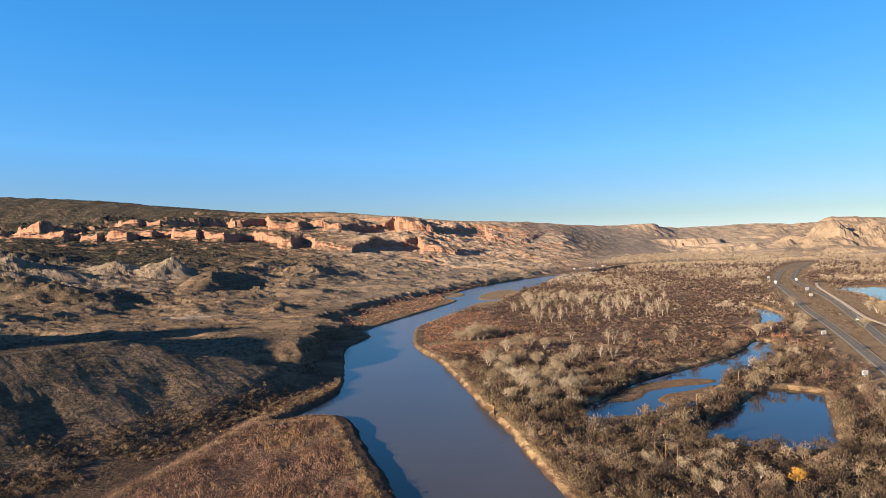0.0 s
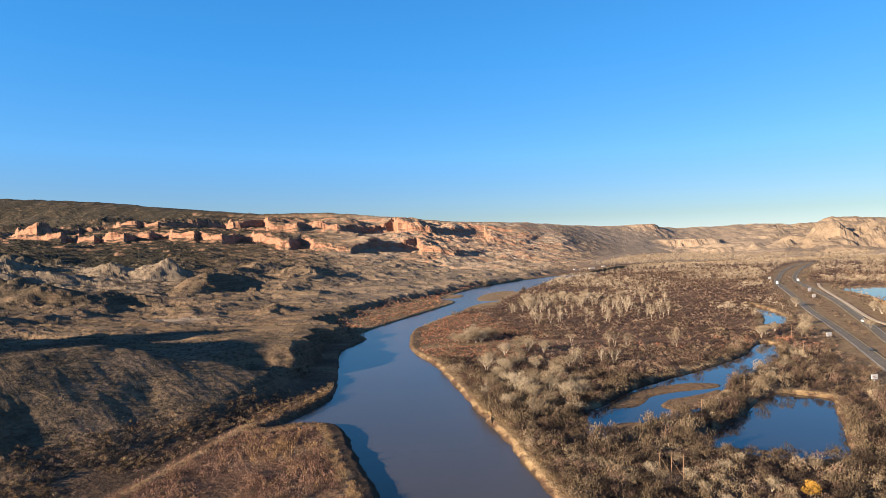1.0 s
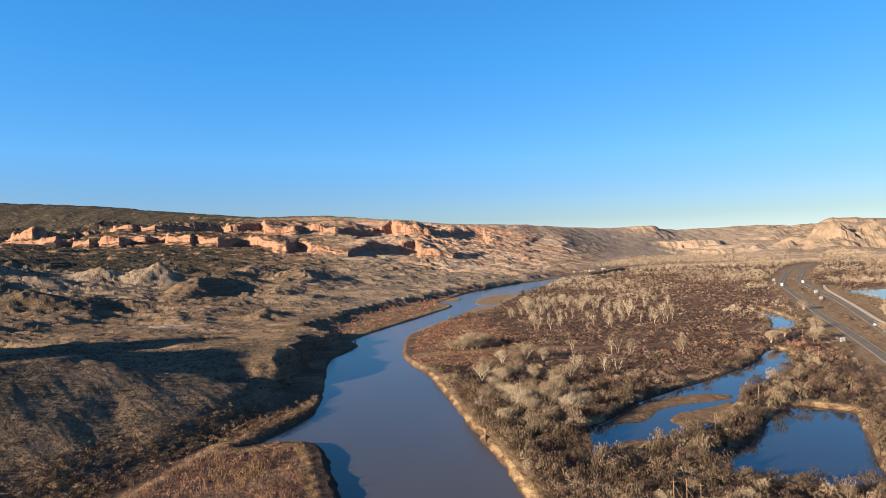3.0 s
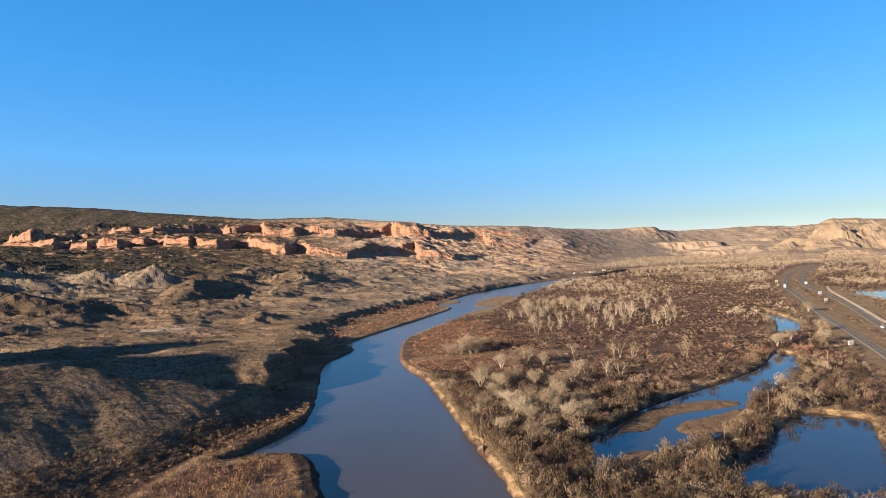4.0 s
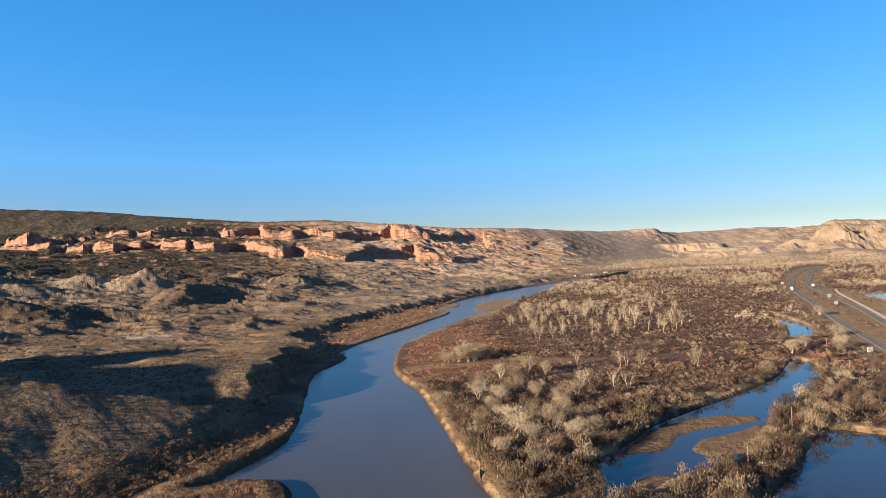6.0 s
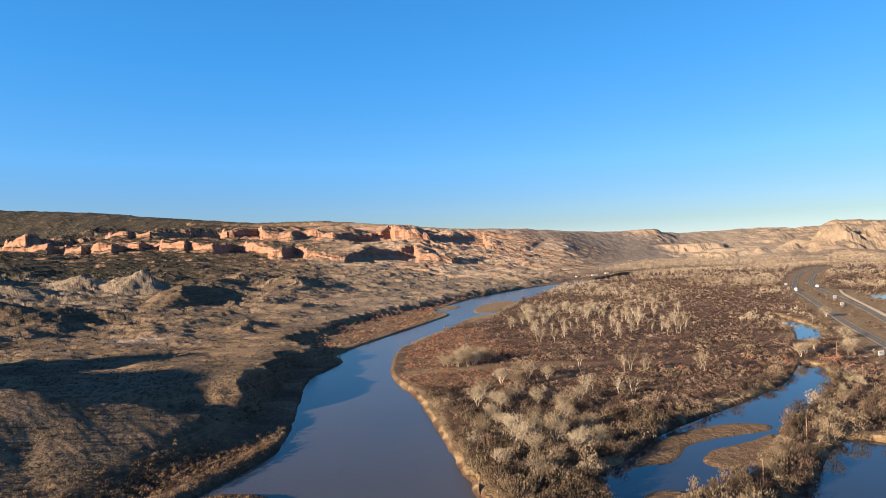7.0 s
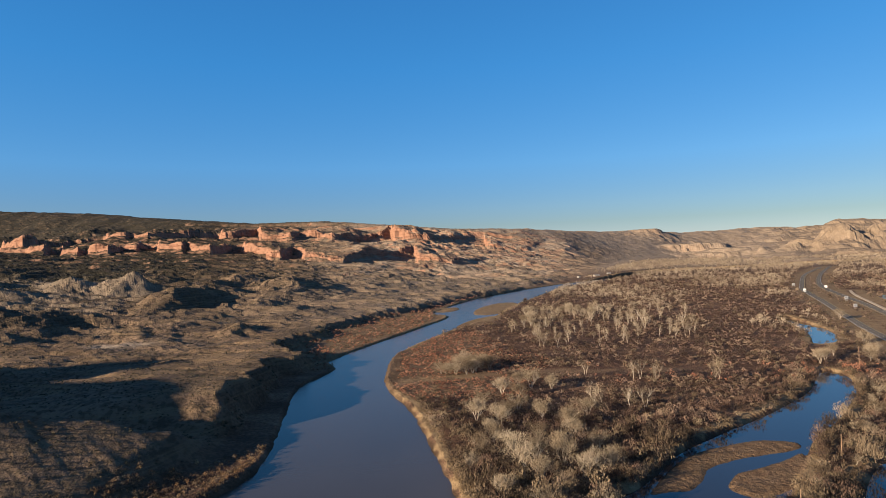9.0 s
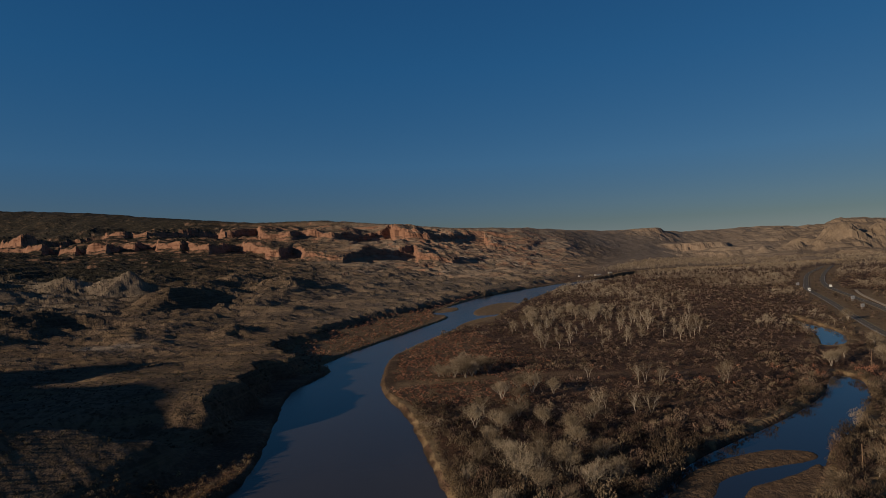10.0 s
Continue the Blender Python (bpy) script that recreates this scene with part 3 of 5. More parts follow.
def build_ground():
    fine = np.radians(np.linspace(-43.5, 43.5, 640))
    rest = np.radians(np.linspace(46, 314, 62))
    ang = np.concatenate([fine, rest])
    rad = np.concatenate([[4, 30, 60, 85, 105], np.geomspace(120, 1000, 300), np.arange(1007, 1800, 9.0), np.arange(1800, 3150, 6.5), np.arange(3150, 5700, 25.0)])
    A, R = np.meshgrid(ang, rad)
    X, Y = np.sin(A) * R, np.cos(A) * R
    Z, k = terrain(X, Y, True)
    nr, na = X.shape
    v = np.stack([X.ravel(), Y.ravel(), Z.ravel()], 1)
    i = np.arange(nr * na).reshape(nr, na)
    j = np.roll(i, -1, 1)
    f = np.stack([i[:-1], i[1:], j[1:], j[:-1]], -1).reshape(-1, 4)[:, ::-1]
    me = mesh_from("ground", v, f, M_GROUND, False)
    GRID.update(rad=rad, ang=fine, z=Z[:, :len(fine)], **{key: val.reshape(nr, na)[:, :len(fine)] for key, val in k.items()})
    x, y, z = v.T
    # slope, for bare rock
    gy, gx = np.gradient(Z)
    sx = np.sqrt((np.gradient(X)[0] ** 2 + np.gradient(Y)[0] ** 2)) + 1e-6
    tx = np.sqrt((np.gradient(X)[1] ** 2 + np.gradient(Y)[1] ** 2)) + 1e-6
    slope = np.sqrt((gy / sx) ** 2 + (gx / tx) ** 2).ravel()
    rock = 0.7 * step(0.25, 0.6, slope) * step(2500, 2800, y) * (1 - k["up"]) * step(0.48, 0.40, k["a"]) + step(0.42, 0.9, slope + 0.15 * fbm(x, y, 40, 3, 81)) * step(1250, 1420, y) * k["up"]
    rock = np.maximum(rock, 0.55 * step(0.1, 0.5, fbm(x, y, 120, 4, 82)) * step(1300, 1900, y) * k["up"] * step(-700, 300, x))
    rock = rock * (1 - 0.9 * step(-0.40, -0.48, k["a"]) * step(0.02, 0.1, k["t_rim"]) * step(3050, 3150, y))
    pale = step(0.35, 0.7, slope) * step(620, 760, y) * (1 - step(1100, 1300, y)) * step(-380, -425, x) * 0.30
    pale = np.maximum(pale, 0.5 * step(0.12, 0.35, slope + 0.1 * fbm(x, y, 30, 2, 87)) * step(740, 790, y) * step(1000, 950, y) * step(-350, -400, x))
    pale = np.maximum(pale, 0.9 * step(22, 8, np.hypot((x + 240) / 1.6, (y - 560) / 1.3)))
    pale = np.maximum(pale, 0.8 * (1 - k["up"]) * step(1500, 2300, y))
    pale = np.maximum(pale, np.maximum(0.85 * k["up"] * step(1000, 1500, y) * step(-0.30, -0.05, k["a"]) * (0.45 + 0.55 * step(-0.2, 0.3, fbm(x, y, 150, 4, 88))), 0.45 * k["up"] * step(560, 850, y) * step(-360, 0, x)))
    # haze over the distant right-hand mesa, put in as pale colour
    pale = np.maximum(pale, 0.8 * step(2900, 3300, y) * step(0.17, 0.26, k["a"]))
    pale = pale * (1 - 0.35 * step(0.5, 0.62, k["a"]) * step(2300, 2600, y))
    rock = rock * (1 - 0.75 * step(0.15, 0.25, k["a"]))
    zone = np.stack([k["flood"], rock, pale], 1)
    # mud along the water; second term paints the shade lying in the dry wash
    damp_shade = np.maximum(step(1.5, -1.5, np.minimum(k["d_riv"], k["d_pond"])) * (1 - k["isle"]), 0.75 * (1 - k["wash"]) * (y < 262) * (x < 10) * (1 - k["up"]) * (1 - k["spit"]))
    # scrub cover, extended over the far-left slopes to paint their shaded hollows
    scrub = np.maximum(k["up"] * np.maximum(np.maximum(step(520, 900, y), step(430, 600, y) * step(-0.42, -0.55, k["a"])) * (1 - rock) * (0.05 + 0.95 * np.maximum(step(-150, -600, x) * step(-0.16, -0.42, k["a"]), 0.55 * step(2350, 2700, y) * step(0.0, -0.2, k["a"]))), 0.5 * (1 - step(300, 330, y))), 0.2 * (1 - k["up"]) * step(2200, 2700, y))
    dw = k["d_water"] + 2.5 * fbm(x, y, 8, 2, 83)
    straw = np.maximum(step(0.4, 1.2, dw) * step(7.5, 4.0, dw) * (1 - 0.75 * k["up"]) * step(140, 200, y) * step(-45, -20, x), 0.35 * k["isle"])
    trail = np.abs(x - np.interp(y, [60, 172, 210, 248, 262], [-110, -88, -78, -72, -62]) + 5)
    straw = np.maximum(straw, 0.7 * step(3.2, 1.2, trail) * (y < 250))
    straw = np.maximum(straw, 0.7 * step(3.5, 5.0, k["d_road"]) * step(30, 14, k["d_road"] + 8 * fbm(x, y, 20, 3, 84)) * (k["d_road"] < 40))
    lane = np.abs(y - (431 + 0.05 * x + 6 * np.sin(x / 40)))
    straw = np.maximum(straw, 0.8 * step(10, 4, lane + 5 * fbm(x, y, 18, 3, 85)) * (0.45 + 0.55 * step(40, 15, x)) * step(160, 60, x) * step(-26, -18, x) * (k["up"] < 0.2))
    straw = np.maximum(straw, 0.6 * step(17, 7, k["d_riv"] + 6 * fbm(x, y, 15, 3, 86)) * step(405, 425, y) * step(640, 560, y) * step(40, 0, x) * step(-45, -35, x))
    straw = np.maximum(straw, 0.85 * step(3, 5, k["d_lake"]) * step(40, 26, k["d_lake"] + 6 * fbm(x, y, 25, 2, 90)))
    straw = np.maximum(straw, 0.8 * k["isle"] * step(680, 740, y))
    tip_ = step(398, 412, y) * step(560, 535, y) * (x > -40) * (x < 20) * step(11, 5, k["d_riv"] + 5 * fbm(x, y, 20, 2, 91))
    straw, damp_shade = straw * (1 - 0.8 * tip_), np.maximum(damp_shade, 0.5 * tip_)
    west = np.interp(y, [470, 690, 800, 860], [-50, -6, 25, 8])
    straw = np.maximum(straw, 0.5 * (x < west) * (x > west - 90) * step(465, 490, y) * step(860, 830, y) * (1 - step(0.2, 0.5, k["up"])))
    straw = np.maximum(straw, 0.4 * step(60, 20, x) * (x > -30) * step(380, 400, y) * step(660, 600, y) * (1 - tip_) * (k["up"] < 0.2))
    reach_ = k["d_riv"] + 1.5 * fbm(x, y, 9, 2, 89)
    near_left = (y < 246) * (x < 10) * (1 - k["up"])
    straw = np.maximum(straw * (1 - near_left * step(5.5, 4.5, reach_)), near_left * 0.8 * step(5.5, 6.5, reach_) * step(9.5, 8.0, reach_))
    damp_shade = np.maximum(damp_shade, 0.8 * near_left * step(5.5, 4.5, reach_))
    colour_attr(me, "zone", np.clip(zone, 0, 1))
    colour_attr(me, "extra", np.clip(np.stack([damp_shade, scrub, straw], 1), 0, 1))
    return tagged(new("ground", me), "desert valley ground with tan uplands, red cliffs and russet floodplain", "ground", kind="structure")


build_ground()


def sheet(name, outline, z, mat, label, grow=3.0):
    """A level water surface a little larger than its shore, so that the ground cuts its edge."""
    bm = bmesh.new()
    c = outline.mean(0)
    nxt, prv = np.roll(outline, -1, 0), np.roll(outline, 1, 0)
    t = nxt - prv
    t /= np.linalg.norm(t, axis=1)[:, None] + 1e-9
    area = np.sum(outline[:, 0] * nxt[:, 1] - nxt[:, 0] * outline[:, 1])
    nrm = np.stack([t[:, 1], -t[:, 0]], 1) * (1 if area > 0 else -1)
    vs = [bm.verts.new((p[0], p[1], z)) for p in outline + nrm * grow]
    f = bm.faces.new(vs)
    bmesh.ops.triangulate(bm, faces=[f])
    bmesh.ops.recalc_face_normals(bm, faces=bm.faces)
    if sum(fc.normal.z for fc in bm.faces) < 0:
        bmesh.ops.reverse_faces(bm, faces=bm.faces)
    me = bpy.data.meshes.new(name)
    bm.to_mesh(me)
    bm.free()
    me.materials.append(mat)
    return tagged(new(name, me), label, "water", kind="structure")


sheet("river_water", river, 0.0, M_RIVER, "wide calm silty river reflecting blue sky", 2.0)
sheet("pond_water", pond_a, 0.0, M_POND, "long still backwater pond with mud islands")
sheet("pond_water", pond_neck, 0.55, M_POND, "narrow curved backwater beside the highway")
sheet("pond_water", pond_b, 0.0, M_POND, "deep blue triangular gravel pond")
sheet("lake_water", lake, LAKE_Z, M_POND, "large pale blue reservoir beyond the highway")

# ---------------------------------------------------------------- plants
rng = np.random.default_rng(7)


def tuft(n, wide, upright, seed, reach=0.4):
    """One shrub of unit height and radius: a dome of n slim sprays that point up and out."""
    r = np.random.default_rng(seed)
    out = np.zeros((n, 3, 3))
    lobes = r.normal(0, 0.42, (4, 2))
    for i in range(n):
        lobe = lobes[i % 4]
        az, rad = r.uniform(0, 2 * np.pi), r.uniform(0, 1) ** 0.5 * 0.5
        fx, fy = lobe[0] + np.cos(az) * rad, lobe[1] + np.sin(az) * rad
        foot = np.array([fx, fy, r.uniform(0, 0.62) * max(0.15, 1 - 0.7 * (fx * fx + fy * fy))])
        d = np.array([fx * (1 - upright), fy * (1 - upright), 0.75]) + r.normal(0, 0.38, 3)
        d /= np.linalg.norm(d)
        d[2] = abs(d[2])
        tip = foot + d * reach * r.uniform(0.65, 1.3)
        side = np.cross(d, r.normal(size=3))
        side /= np.linalg.norm(side) + 1e-6
        w = wide * r.uniform(0.7, 1.5)
        mid = foot + (tip - foot) * 0.5
        out[i] = (foot, mid + side * w, tip) if i % 2 else (mid - side * w, mid + side * w, tip)
    return out.reshape(-1, 3)


def bare_crown(n, wide, seed):
    """One leafless tree of unit height: a trunk, a few limbs and a rounded cloud of n fine sprays."""
    r = np.random.default_rng(seed)
    out = []
    for i in range(4):
        a = r.uniform(0, 2 * np.pi)
        d = np.array([np.cos(a), np.sin(a), 0]) * (0.05 if i == 0 else 0.35)
        side = np.array([-np.sin(a), np.cos(a), 0]) * 0.03
        out.append((-side, side, d + [0, 0, 0.62]))
    lobes = np.stack([r.normal(0, 0.3, 5), r.normal(0, 0.3, 5), r.uniform(0.45, 0.78, 5)], 1)
    for i in range(n):
        e = r.normal(size=3)
        e /= np.linalg.norm(e)
        p = lobes[i % 5] + e * r.uniform(0.2, 1) ** 0.5 * [0.36, 0.36, 0.21]
        d = e * 0.3 + [0, 0, 0.35] + r.normal(0, 0.35, 3)
        d *= 0.15 * r.uniform(0.6, 1.3) / np.linalg.norm(d)
        side = np.cross(d, e + r.normal(0, 0.3, 3))
        side *= wide / (np.linalg.norm(side) + 1e-6)
        out.append((p - side, p + side, p + d))
    return np.array(out).reshape(-1, 3)


def scatter(name, pos, size, tall, tint, templates, mat, label, category):
    """Many plants as one mesh."""
    n = len(pos)
    if n == 0:
        return None
    T = np.stack(templates)
    pick = rng.integers(0, len(T), n)
    turn = rng.uniform(0, 2 * np.pi, n)
    c, s = np.cos(turn)[:, None], np.sin(turn)[:, None]
    t = T[pick]
    v = np.empty_like(t)
    v[:, :, 0] = (t[:, :, 0] * c - t[:, :, 1] * s) * size[:, None] + pos[:, 0:1]
    v[:, :, 1] = (t[:, :, 0] * s + t[:, :, 1] * c) * size[:, None] + pos[:, 1:2]
    v[:, :, 2] = np.maximum(t[:, :, 2], 0) * tall[:, None] + pos[:, 2:3] - 0.15
    k = v.shape[1]
    v = v.reshape(-1, 3)
    me = mesh_from(name, v, np.arange(len(v), dtype=np.int32).reshape(-1, 3), mat)
    at = me.attributes.new("tint", "FLOAT", "POINT")
    at.data.foreach_set("value", np.repeat(np.clip(tint, 0, 1), k).astype(np.float32))
    return tagged(new(name, me), label, category, kind="stuff")


def wedge(n, r0, r1, fall, a0=-43.0, a1=43.0):
    """Plan points in front, thinning out with distance as r ** -fall."""
    q = 2 - fall
    r = (r0 ** q + rng.uniform(0, 1, n) * (r1 ** q - r0 ** q)) ** (1 / q)
    a = np.radians(rng.uniform(a0, a1, n))
    return np.sin(a) * r, np.cos(a) * r


def bush(n, wide, long_, seed, lobe_count=5, spread=0.5):
    """One rounded leafless shrub of unit height: n short sprays on a few merging domes."""
    r = np.random.default_rng(seed)
    az = r.uniform(0, 2 * np.pi, lobe_count)
    off = r.uniform(0.1, 1.0, lobe_count) * spread
    lobes = np.stack([np.cos(az) * off, np.sin(az) * off, r.uniform(0.35, 0.62, lobe_count)], 1)
    e = r.normal(size=(n, 3))
    e[:, 2] = np.where(e[:, 2] < -0.6, -e[:, 2], e[:, 2])
    e /= np.linalg.norm(e, axis=1)[:, None]
    own = lobes[np.arange(n) % lobe_count]
    p = own + e * (r.uniform(0.25, 1, n) ** 0.4)[:, None] * np.stack([own[:, 2] * 0.85, own[:, 2] * 0.85, own[:, 2] * 0.72], 1)
    d = np.array([0, 0, 0.6]) - e * (e[:, 2:3] * 0.6) + e * 0.25 + r.normal(0, 0.3, (n, 3))
    d *= (long_ * r.uniform(0.6, 1.4, n) / np.linalg.norm(d, axis=1))[:, None]
    side = np.cross(d, e + r.normal(0, 0.2, (n, 3)))          # the sprays lie over the dome like rough thatch
    side *= (wide * r.uniform(0.7, 1.4, n) / (np.linalg.norm(side, axis=1) + 1e-6))[:, None]
    return np.stack([p - side, p + side, p + d], 1).reshape(-1, 3)


NEAR_T = [bush(56, 0.06, 0.20, 100 + i) for i in range(12)]
BIG_T = [bush(150, 0.034, 0.13, 500 + i, 7, 0.6) for i in range(10)]
REED_T = [tuft(20, 0.055, 0.85, 610 + i, 0.5) for i in range(8)]
TALL_T = [tuft(34, 0.05, 0.75, 115 + i) for i in range(8)]
MID_T = [bush(34, 0.085, 0.24, 130 + i, 4) for i in range(10)]
FAR_T = [bush(16, 0.15, 0.3, 160 + i, 3) for i in range(8)]
SAGE_T = [bush(6, 0.28, 0.42, 190 + i, 2, 0.3) for i in range(8)]
WOOD_T = [bare_crown(30, 0.095, 220 + i) for i in range(10)]
GRASS_T = [tuft(8, 0.10, 0.6, 250 + i) for i in range(6)]

# brush of the floodplain
x, y = wedge(95000, 140, 1500, 1.75)
z, k = built(x, y)
n1, n2 = fbm(x, y, 60, 3, 201), fbm(x, y, 18, 2, 202)
right_side = (x > np.interp(y, [0, 167, 262, 407, 520, 655, 905, 1320, 1800], [80, 33, 16, -16, -25, 16, 104, 260, 700]))
lane = np.abs(y - (431 + 0.05 * x + 6 * np.sin(x / 40))) < 9 * step(190, 60, x) + 3     # bare sandy strip across the point
beach = (k["d_riv"] < 9 + 4 * n2) & (y > 418) & (y < 540) & (x < 10)
ok = ~beach & (k["d_water"] > np.where(k["d_riv"] < 6, 3.0, 0.3)) & (k["flood"] > 0.55) & (k["d_road"] > 12 + 7 * n1) & (k["isle"] < 0.2) & ~(lane & right_side & (n2 < 0.35) & (x < 190)) & right_side
ok &= (np.hypot(x - 66, y - 181) > 6) & (np.hypot(x - 100, y - 169) > 5)
ok &= rng.uniform(0, 1, len(x)) < np.clip(0.82 + 0.6 * n1, 0.25, 1) * np.where(y > 420, 0.8, 1)
x, y, z, n1, n2 = x[ok], y[ok], z[ok], n1[ok], n2[ok]
d_riv, d_pond = k["d_riv"][ok], k["d_pond"][ok]
r = np.hypot(x, y)
shore = np.minimum(d_riv, d_pond)
tip = step(60, 20, x) * step(372, 395, y) * step(640, 600, y)
red = (rng.uniform(0, 1, len(x)) < 0.9 * tip) | ((np.abs(y - 440 + 0.1 * x) < 26) & (x < 260) & (rng.uniform(0, 1, len(x)) < 0.16))
tan = ~red & (rng.uniform(0, 1, len(x)) < np.where((shore < 9) | ((d_riv < 26) & (y < 380)), 0.72, np.where((y < 235), 0.72, np.where(y < 330, 0.42, 0.16 + 0.25 * np.clip(n1, 0, 1)))))
rust = ~red & ~tan
size = rng.uniform(0.75, 1.0, len(x)) ** 2 * rng.uniform(1.2, 2.3, len(x)) * (1 + (r - 200) / 900) * np.where(tan, 1.2, 1.0) * np.where(tip > 0.5, 0.75, 1)
tall = size * rng.uniform(0.85, 1.35, len(x)) * np.where(y < 205, 0.95, np.where(y < 330, 1.25, 1.0))
big_ = (r < 480) & (rng.uniform(0, 1, len(x)) < np.where(y < 345, 0.26, 0.2)) & ((y < 345) | (shore < 14)) & (tip < 0.5)
size, tall = size * np.where(big_, 1.9, 1.0), tall * np.where(big_, 2.1, 1.0)
tint = np.clip(0.45 + 0.55 * n2 + rng.normal(0, 0.2, len(x)), 0, 1)
P = np.stack([x, y, z], 1)
for sel, nm, mat, lab in ((rust, "tamarisk_brush", M_TAMARISK, "dense leafless russet brown tamarisk brush on the floodplain"), (tan, "tan_brush", M_TANBRUSH, "pale tan leafless brush along banks and ponds"), (red, "willow_brush", M_REDWILLOW, "low rust-red willow brush on the river point")):
    for lo, hi, temp, large in ((0, 9000, BIG_T, True), (0, 340, NEAR_T, False), (340, 640, MID_T, False), (640, 9000, FAR_T, False)):
        q = sel & (r >= lo) & (r < hi) & (big_ == large)
        scatter(nm, P[q], size[q], tall[q], tint[q], temp, mat, lab, "brush")

# low red willow and tan scrub thick on the point
x, y = rng.uniform(-24, 80, 7000), rng.uniform(372, 640, 7000)
z, k = built(x, y)
n2 = fbm(x, y, 16, 3, 261)
lane = np.abs(y - (431 + 0.05 * x + 6 * np.sin(x / 40))) < 6
ok = (k["d_riv"] > 8 + 5 * n2) & (k["isle"] < 0.2) & ~lane & (n2 > -0.35) & (x < 80 - 0.25 * np.abs(y - 480))
ok &= x > np.interp(y, [372, 407, 520, 655], [0, -16, -25, 16])
x, y, z, n2 = x[ok], y[ok], z[ok], n2[ok]
size = rng.uniform(0.6, 1.3, len(x))
half = rng.uniform(0, 1, len(x)) < 0.62
for sel, nm, mat, lab in ((half, "willow_brush", M_REDWILLOW, "low rust-red willow brush thick on the river point"), (~half, "tan_brush", M_TANBRUSH, "pale tan scrub among willows on the river point")):
    scatter(nm, np.stack([x, y, z], 1)[sel], size[sel], size[sel], np.clip(0.5 + 0.5 * n2 + rng.normal(0, 0.2, len(x)), 0, 1)[sel], MID_T, mat, lab, "brush")

# brush of the near left bank: gold peninsula, wash, spit and hill foot
x, y = wedge(46000, 135, 1200, 1.85, -40, 4)
z, k = built(x, y)
n1, n2 = fbm(x, y, 26, 3, 211), fbm(x, y, 12, 2, 212)
left_side = x < np.interp(y, [0, 168, 250, 372, 482, 690, 1050, 1520], [25, -15, -45, -63, -60, -14, 55, 330])
s = k["s"]
penin = left_side & (k["wash"] > 0.8) & (y < 256) & (k["d_riv"] > 5.5)
foot = left_side & (y < 330) & (s > -42) & (s < -8) & (k["wash"] < 0.3)
strip = left_side & (y > 470) & (k["up"] < 0.35)
edge_b = left_side & (y > 300) & (k["up"] > 0.05) & (k["up"] < 0.85) & (y < 1300)
ok = (k["d_water"] > 1.0) & ((penin & (n1 > -0.5)) | (foot & (n1 > -0.25)) | (strip & (n1 > -0.3)) | (edge_b & (n1 > 0.1)) | ((k["spit"] > 0.35) & left_side))
x, y, z, n1, n2 = x[ok], y[ok], z[ok], n1[ok], n2[ok]
penin, strip, edge_b = penin[ok], strip[ok], edge_b[ok]
u = rng.uniform(0, 1, len(x))
core = np.exp(-(((x + 54) / 10) ** 2 + ((y - 217) / 13) ** 2))
rim_ = penin & (np.abs(k["d_riv"][ok] - 7.5) < 2.2)
gold = (penin & (u < 0.04 + 0.8 * core)) | (rim_ & (u < 0.9)) | (~penin & ~strip & ~edge_b & (u < 0.4))
rose = ~gold & penin & (u < 0.93)
red = ~gold & ~rose & strip & (u < 0.6)
dark = ~gold & ~red & edge_b & (u < 0.6)
tan = ~gold & ~red & ~dark & ~rose
size = rng.uniform(0.7, 1.5, len(x)) * (1 + np.clip(np.hypot(x, y) - 250, 0, 900) / 700)
tall = size * rng.uniform(0.8, 1.3, len(x)) * np.where(gold & penin & ~rim_, 2.2, np.where(gold, 1.5, np.where(rose, 1.5, 1.0)))
tint = np.clip(0.5 + 0.5 * n2 + rng.normal(0, 0.2, len(x)), 0, 1)
P = np.stack([x, y, z], 1)
for sel, nm, mat, lab in ((rose, "reed_brush", M_ROSE, "dense mauve-brown reeds and low willow on the river flat"), (gold, "golden_brush", M_GOLD, "golden brown autumn brush on the river flat"), (red, "willow_brush", M_REDWILLOW, "rust-red willow brush on the near bank"), (dark, "juniper_scrub", M_JUNIPER, "dark evergreen scrub along the shaded bluff"), (tan, "tan_brush", M_TANBRUSH, "pale tan brush at the foot of the hill")):
    scatter(nm, P[sel], size[sel], tall[sel], tint[sel], REED_T if nm == "reed_brush" else TALL_T if nm == "golden_brush" else MID_T, mat, lab, "brush")

# taller shrubs crowding the foot of the hill and both sides of the wash
x, y = rng.uniform(-150, -48, 5200), rng.uniform(135, 300, 5200)
z, k = built(x, y)
n1 = fbm(x, y, 20, 3, 271)
ok = (k["s"] > -46) & (k["s"] < -4) & (k["wash"] < 0.25) & (k["d_riv"] > 2) & (n1 > -0.15) & (rng.uniform(0, 1, len(x)) < np.exp(-((k["s"] + 24) / 14) ** 2))
x, y, z = x[ok], y[ok], z[ok]
size = rng.uniform(0.8, 1.9, len(x))
u = rng.uniform(0, 1, len(x))
for sel, nm, mat, lab in ((u < 0.5, "tamarisk_brush", M_TAMARISK, "brown leafless tamarisk crowding the foot of the hill"), ((u >= 0.5) & (u < 0.8), "tan_brush", M_TANBRUSH, "tan leafless shrubs along the dry wash"), (u >= 0.8, "golden_brush", M_GOLD, "golden brown shrubs along the dry wash")):
    scatter(nm, np.stack([x, y, z], 1)[sel], size[sel], size[sel] * 1.1, rng.uniform(0, 1, len(x))[sel], NEAR_T, mat, lab, "brush")

